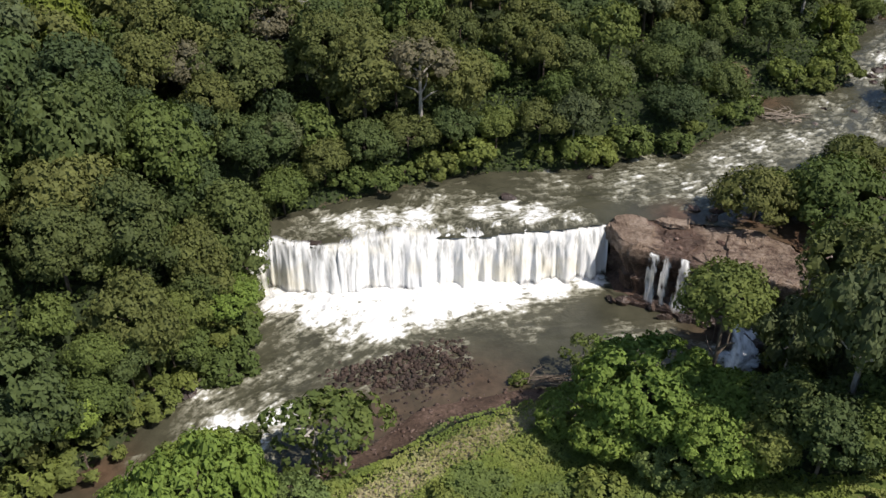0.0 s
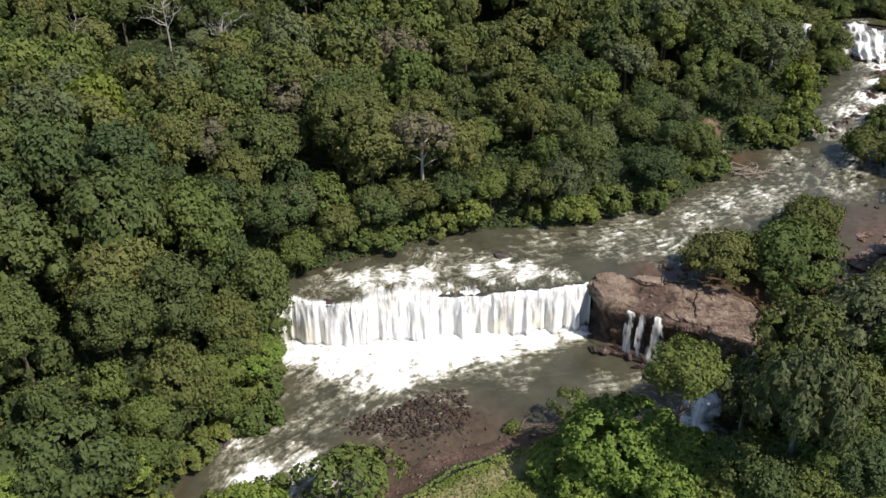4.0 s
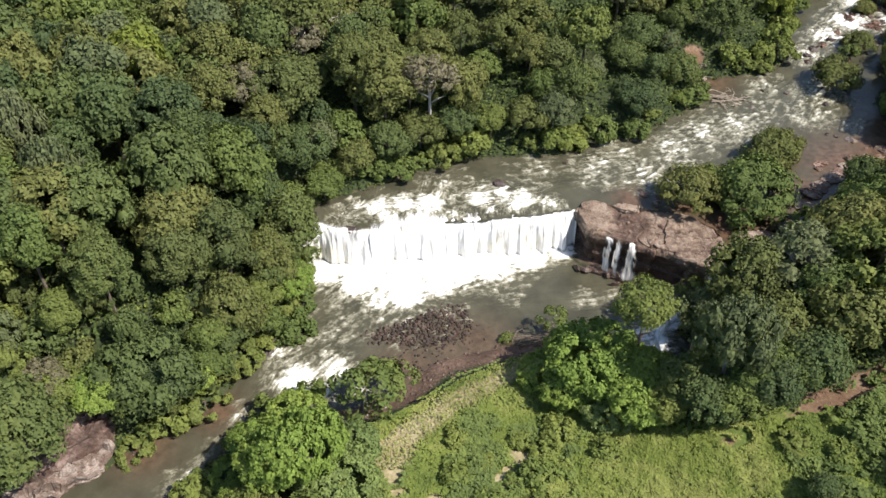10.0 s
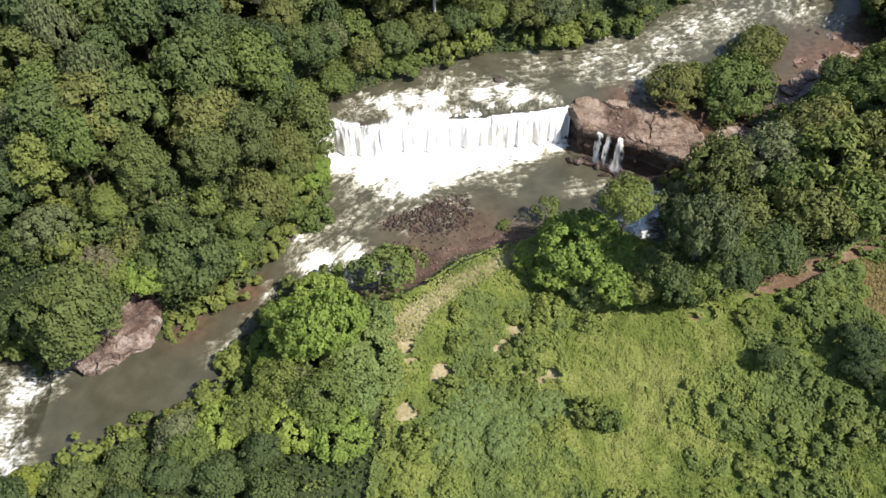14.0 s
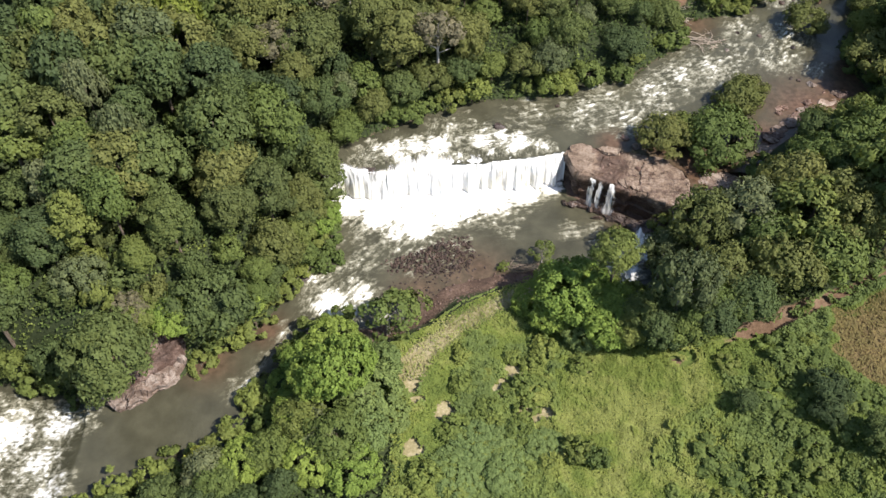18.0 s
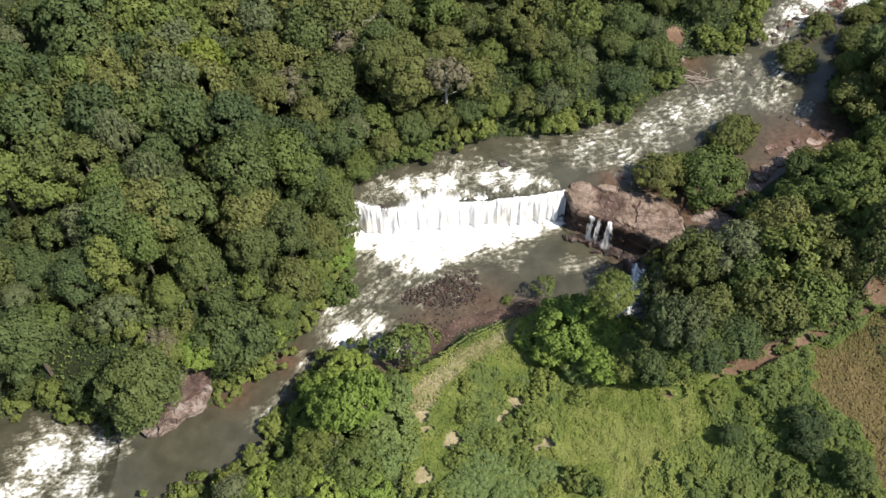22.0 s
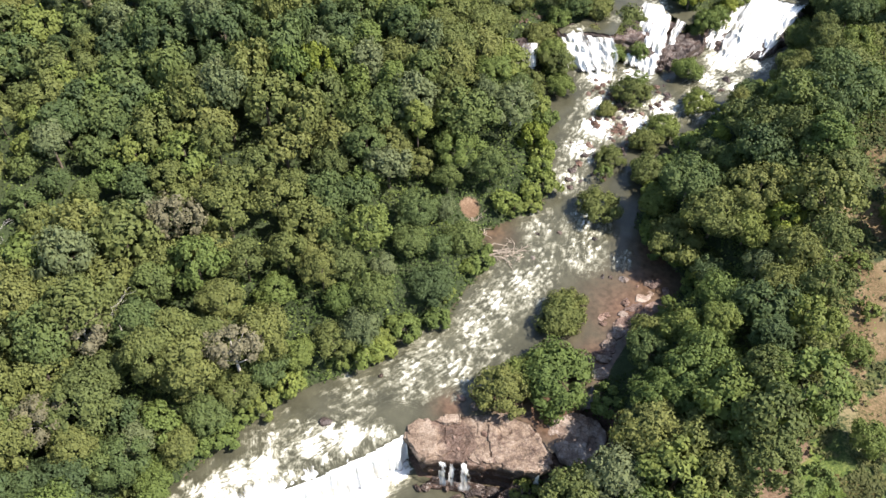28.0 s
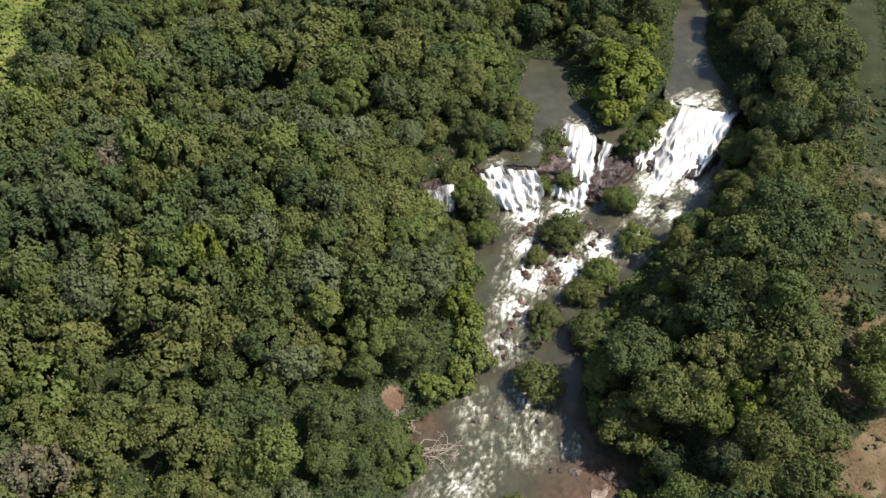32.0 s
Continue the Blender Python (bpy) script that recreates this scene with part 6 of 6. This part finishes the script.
slab("bank_rock", BANK_ROCK, 1.5, -1.2, PALE_ROCK, "pale pinkish rock outcrop on the river bank", 0.5, (-0.02, 0.1), 6, 1.5)
slab("rock_shelf", [(-23.4, 0.2), (-21.6, -1.4), (-18, -3.6), (-12.2, -3.8), (-12.4, -1.6), (-17, 0.4), (-21, 2.8)], 5.95, -0.6, WET_ROCK, "dark wet rock shelf at the lip of the fall", 0.5, (0, 0), 7, 0.3)
slab("rock_shelf", [(-27.5, -2.0), (-24.0, 2.2), (-22.0, 1.2), (-22.4, -3.2), (-24.6, -6.4)], 5.4, -0.6, WET_ROCK, "dark shaded rock beside the end of the fall", 0.2, (0.1, 0), 8, 0.8)
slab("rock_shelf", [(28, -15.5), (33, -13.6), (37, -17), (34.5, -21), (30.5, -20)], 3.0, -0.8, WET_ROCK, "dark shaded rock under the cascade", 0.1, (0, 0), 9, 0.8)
# rock behind the falls
slab("rock_wall", [(-12.2, -3.2), (-10, -0.9), (-1.8, -1.8), (6.4, -1.5), (12.7, -1.0), (18.6, 0.0), (18.6, 2.5), (6, 2.0), (-10, 2.2)], 5.75, -1.0, WET_ROCK, "dark rock step under the main fall", 0.3, (0, 0), 10, 0.2)
slab("rock_wall", [(84.6, 75.4), (91.6, 73.4), (96.8, 69.8), (98.5, 74), (92, 78), (85, 78.5)], 17.2, 11.0, WET_ROCK, "dark rock step under the upper falls", 0.1, (0, 0), 11, 0.4)
slab("rock_wall", [(72.4, 74.6), (79.6, 73.6), (80, 77.5), (73, 78)], 17.2, 11.5, WET_ROCK, "dark rock step under the upper falls", 0.1, (0, 0), 12, 0.4)
slab("rock_wall", [(98, 71), (104, 70), (110, 69), (115, 67.4), (120.4, 67), (116, 62.6), (112, 62), (106, 60), (101, 64)], 15.0, 10.5, WET_ROCK, "dark rock between the upper falls", -0.6, (0.02, 0.16), 13, 0.9)
slab("rock_wall", [(96.5, 70.5), (103, 75), (108.5, 79.6), (112, 74), (114.8, 68), (108, 70), (101, 68)], 16.6, 11, WET_ROCK, "dark rock under the upper falls", 0.1, (0.02, 0.06), 14, 0.6)
slab("rock_wall", [(120.4, 66.6), (134.6, 73.6), (145, 63.4), (136, 58), (127, 54.5), (119, 62)], 14.4, 10.5, WET_ROCK, "dark rock slope under the upper falls", -0.4, (0.11, 0.11), 15, 0.5)

r_p = R(61)
for _ in range(26):                      # loose blocks on the plateau and at its foot
    x, y = (r_p.uniform(20.5, 38), r_p.uniform(-9, 0)) if r_p.uniform() < 0.5 else (0, 0)
    if x == 0:
        q = r_p.uniform(0, 1)
        x, y = 19.6 + 11 * q + r_p.normal(0, 0.5), -7.6 - 6.4 * q + r_p.normal(0, 0.5)
        boulder(x, y, 0.25, r_p.uniform(0.4, 1.0), r_p.uniform(0.3, 0.8), r_p.uniform(0.4, 0.9), WET_ROCK, "dark wet block fallen at the foot of the ledge")
    elif poly_dist(PLATEAU, np.array([x]), np.array([y]))[0] < -2.2:
        s = r_p.uniform(0.2, 0.55)
        boulder(x, y, 6.6 + float(plateau_lift(np.array([x]), np.array([y]))[0]), s * 1.3, s, s * 0.6, ROCK, "loose red-brown rock lying on the plateau")


def flat_rock(x, y, rx, ry, top, mat, label, seed):
    an = np.arange(9) * 2 * math.pi / 9
    rr = R(seed).uniform(0.7, 1.15, 9)
    slab("flat_rock", [(x + rx * k * math.cos(a), y + ry * k * math.sin(a)) for a, k in zip(an, rr)], top, top - 1.4, mat, label, 0.1, (0, 0), seed, 0.22)


for i, (x, y, rx, ry, m) in enumerate(((57, 0.5, 2.4, 1.4, ROCK), (60.5, 3.0, 2.2, 1.2, PALE_ROCK), (63.5, 4.6, 2.4, 1.3, ROCK), (66.5, 6.8, 2.0, 1.1, ROCK), (69.5, 8.4, 2.0, 1.2, PALE_ROCK), (73, 10.5, 1.8, 1.0, ROCK), (61, 7.0, 1.4, 0.8, ROCK), (54.2, -3.2, 2.2, 1.2, PALE_ROCK), (70.0, 5.6, 2.2, 1.0, ROCK))):
    flat_rock(x, y, rx, ry, float(water_level(np.array([x]), np.array([y]))[1][0]) + 0.18, m, "low flat reddish rock slab in the shallows", 300 + i)

# single boulders: x, y, level, half sizes, rock
for x, y, z, sx, sy, sz, mat, lab in (
        (67.9, 13.2, 8.0, 1.0, 0.8, 0.7, PALE_ROCK, "pale rounded boulder in the shallows"), (71.6, 10.7, 8.0, 1.2, 0.7, 0.6, PALE_ROCK, "pale rounded boulder in the shallows"),
        (69.5, 11.0, 7.9, 0.5, 0.5, 0.4, ROCK, ""), (65.5, 8.6, 7.9, 1.1, 0.9, 0.5, ROCK, ""), (64.0, 6.2, 7.9, 1.3, 0.8, 0.5, PALE_ROCK, ""), (61.5, 4.0, 7.8, 1.6, 1.0, 0.5, PALE_ROCK, ""), (63.5, 2.6, 7.9, 1.2, 0.9, 0.5, ROCK, ""),
        (58.5, 2.0, 7.8, 1.7, 1.2, 0.5, PALE_ROCK, ""), (56.0, -0.5, 7.7, 1.6, 1.0, 0.5, PALE_ROCK, ""), (59.6, 6.0, 7.8, 0.8, 0.6, 0.5, ROCK, ""), (66.6, 4.6, 8.0, 1.0, 0.7, 0.4, ROCK, ""), (73.5, 8.0, 8.2, 1.1, 0.8, 0.5, ROCK, ""),
        (66.0, 14.6, 8.0, 0.6, 0.5, 0.4, WET_ROCK, ""), (64.6, 15.4, 7.9, 0.5, 0.6, 0.4, WET_ROCK, ""), (54.5, 24.5, 7.8, 0.9, 0.6, 0.5, PALE_ROCK, "pale boulder beside the dead branches"), (58.0, 29.4, 8.1, 0.6, 0.5, 0.5, WET_ROCK, ""),
        (62.0, 28.0, 8.2, 0.7, 0.6, 0.5, WET_ROCK, ""), (67.6, 24.0, 8.4, 0.6, 0.5, 0.5, WET_ROCK, ""), (71.8, 34.2, 8.9, 0.9, 0.6, 0.5, PALE_ROCK, ""), (19.0, 11.2, 6.6, 0.6, 0.5, 0.5, WET_ROCK, ""), (30.2, 2.0, 6.8, 1.0, 0.7, 0.5, ROCK, ""),
        (33.2, 1.4, 6.8, 1.3, 0.8, 0.5, ROCK, ""), (31.6, -0.4, 6.9, 0.9, 0.8, 0.5, PALE_ROCK, ""), (35.4, 1.8, 6.9, 1.0, 0.7, 0.4, WET_ROCK, ""), (105.5, 62.6, 13.6, 1.3, 1.1, 1.4, WET_ROCK, "black boulder at the edge of the upper falls"),
        (108.4, 63.5, 13.8, 1.2, 1.0, 1.3, WET_ROCK, "black boulder at the edge of the upper falls"), (103.6, 60.8, 12.6, 1.0, 0.9, 1.0, WET_ROCK, ""), (116, 52, 12.4, 1.2, 1.0, 0.9, WET_ROCK, ""), (113, 49.6, 12.2, 1.0, 0.9, 0.8, WET_ROCK, ""),
        (-41.0, -54.2, -0.2, 1.1, 0.9, 0.7, WET_ROCK, ""), (-39.0, -52.4, -0.2, 0.9, 0.7, 0.6, WET_ROCK, ""), (-43.0, -55.0, -0.2, 1.2, 0.8, 0.7, WET_ROCK, ""), (-52.0, -58.2, -0.2, 1.6, 1.2, 0.8, WET_ROCK, ""),
        (-27.5, -22.0, 0.1, 1.0, 0.8, 0.6, WET_ROCK, ""), (-30.0, -21.0, 0.2, 1.2, 0.9, 0.7, WET_ROCK, ""), (7.6, 6.2, 6.6, 1.0, 1.0, 0.5, WET_ROCK, "")):
    boulder(x, y, z, sx, sy, sz, mat, lab or "water-worn brown boulder standing in the river")
# boulders in the rapids below the upper falls
r_b = R(77)
for _ in range(60):
    k = r_b.uniform(0, 1)
    x, y = 72 + 34 * k + r_b.normal(0, 3.2), 39 + 20 * k + r_b.normal(0, 3.2)
    zz = float(water_level(np.array([x]), np.array([y]))[1][0])
    s = r_b.uniform(0.4, 1.1)
    boulder(x, y, zz - 0.05, s, s * r_b.uniform(0.7, 1.1), s * r_b.uniform(0.5, 0.8), WET_ROCK if r_b.uniform() < 0.6 else BROWN_ROCK, "water-worn dark boulder in the rapids below the upper falls")
for bx_, by_, n, sp in ((88, 45, 5, 2.0), (84, 63, 10, 3.0), (90, 55, 8, 2.5), (84, 50, 8, 2.2), (82, 84, 12, 1.8), (80.8, 77.5, 10, 1.6), (61, 83, 10, 3.5)):
    for _ in range(n):
        x, y = bx_ + r_b.normal(0, sp), by_ + r_b.normal(0, sp)
        s = r_b.uniform(0.4, 0.9)
        boulder(x, y, max(ground_at(x, y), float(water_level(np.array([x]), np.array([y]))[1][0])) + 0.1, s, s * 0.9, s * 0.6, BROWN_ROCK, "reddish boulder in a heap beside the falls")

# cobbles of the bar and of the shore
BAR = [(-15.2, -19.6), (-12, -17.6), (-8.7, -16.0), (-4, -14.0), (-0.4, -12.6), (1.8, -15.2), (3.2, -19.5), (0.5, -22.0), (-5, -23.8), (-9, -22.4), (-13.4, -21.6)]
BEACH = [(-18, -33), (-10, -31), (-7, -27), (0, -23.6), (7, -21.4), (17, -21.4), (16, -24), (7, -25.2), (-2, -29.6), (-10, -35.5), (-14, -38.5), (-17, -37)]


PEBBLES = [stone_arrays(R(950 + i), 0.28, 4, 6) for i in range(8)]


def cobbles(n, poly, seed, lift, lo, hi):
    r = R(seed)
    p = np.array(poly)
    x, y = r.uniform(p[:, 0].min() - 1, p[:, 0].max() + 1, n), r.uniform(p[:, 1].min() - 1, p[:, 1].max() + 1, n)
    d = poly_dist(poly, x, y)
    k = d < r.uniform(-1.6, 0.8, n)
    x, y, d = x[k], y[k], d[k]
    g = np.maximum(land(x, y), -0.05) if lift is None else lift * smooth(0.5, -2.5, d) - 0.18
    out = []
    for xi, yi, zi in zip(x, y, g):
        v, f = PEBBLES[int(r.integers(0, 8))]
        s = lo + (hi - lo) * r.uniform() ** 2.2
        an = r.uniform(0, 6.28)
        rot = np.array([[math.cos(an), -math.sin(an), 0], [math.sin(an), math.cos(an), 0], [0, 0, 1]])
        out.append(((v * (s, s * r.uniform(0.7, 1), s * r.uniform(0.5, 0.8))) @ rot.T + (xi, yi, zi), f, r.uniform()))
    return out


stuff("cobbles", [(DEBRIS, cobbles(3000, BAR, 5, 0.34, 0.10, 0.46))], "dark wet cobbles of a bar below the fall", "stones")
SHOALS = [(-16, -23), (-8, -22), (2, -19), (6, -20), (5, -23), (-3, -26), (-9, -31), (-15, -33)]
stuff("shore_stones", [(ROCK, cobbles(1800, BEACH, 6, None, 0.08, 0.34)), (DEBRIS, cobbles(700, SHOALS, 8, 0.12, 0.10, 0.4))], "red-brown stones on the river shore", "stones")


# ---------------------------------------------------------------- dead wood
def deadwood(name, x, y, z, length, n, heading, label, seed, spread=0.5, mat=DEAD_WOOD):
    """Fallen limbs that lie over the water or the bank: one part a limb."""
    r = R(seed)
    ob = new(name)
    ob.location = (x, y, z)
    for i in range(n):
        a = heading + r.normal(0, spread)
        ln = length * r.uniform(0.4, 1.0)
        s = np.array([r.normal(0, 0.5), r.normal(0, 0.5), r.uniform(0.0, 0.35)])
        e = s + np.array([math.cos(a) * ln, math.sin(a) * ln, r.uniform(-0.1, 0.7)])
        m = (s + e) / 2 + r.normal(0, 0.12 * ln, 3) * (1, 1, 0.5)
        m[2] = abs(m[2]) + 0.1
        rad = 0.02 * ln + 0.03
        pieces = [tube([s, m, e], [rad, rad * 0.7, rad * 0.3], 5)]
        for _ in range(3):
            q = s + (e - s) * r.uniform(0.4, 0.9)
            b = a + r.choice([-1, 1]) * r.uniform(0.4, 1.1)
            pieces.append(tube([q, q + np.array([math.cos(b), math.sin(b), r.uniform(-0.05, 0.4)]) * ln * r.uniform(0.2, 0.4)], [rad * 0.5, rad * 0.15], 4))
        part("limb", mesh_from("limb", *join(pieces), mat, False), ob)
    return tagged(ob, label, "driftwood")


deadwood("fallen_branches", 46.6, 29.0, 7.8, 6.5, 7, -0.5, "bleached fallen branches lying over the rapids", 1, 0.45)
deadwood("fallen_branches", 52.4, 26.4, 7.9, 3.6, 12, 2.4, "tangled heap of bleached driftwood in the rapids", 2, 1.2)
deadwood("dead_brush", 47.5, 38.5, 9.0, 3.4, 60, -1.0, "pinkish dry dead brush on the eroded bank", 13, 1.6)
deadwood("fallen_branches", 48.0, 38.0, 8.2, 6.0, 6, -1.3, "bare roots hanging from the eroded bank", 3, 0.5)
deadwood("driftwood", 8.2, -22.2, 0.5, 5.0, 8, 0.1, "brown driftwood logs washed up on the shore", 4, 0.35, BARK)
deadwood("driftwood", 7.0, -22.0, 0.5, 2.6, 9, 1.2, "heap of brown driftwood twigs on the shore", 5, 1.4, BARK)
deadwood("fallen_branches", 86.0, 47.0, 11.0, 3.4, 16, 1.2, "reddish brown dead brush caught on rocks", 6, 1.6, bark_mat("brush_red_brown", (0.10, 0.055, 0.040), (0.22, 0.13, 0.10)))
deadwood("fallen_branches", -31.0, -45.5, 0.8, 3.5, 10, 2.6, "grey dead brush hanging over the water", 7, 0.9)
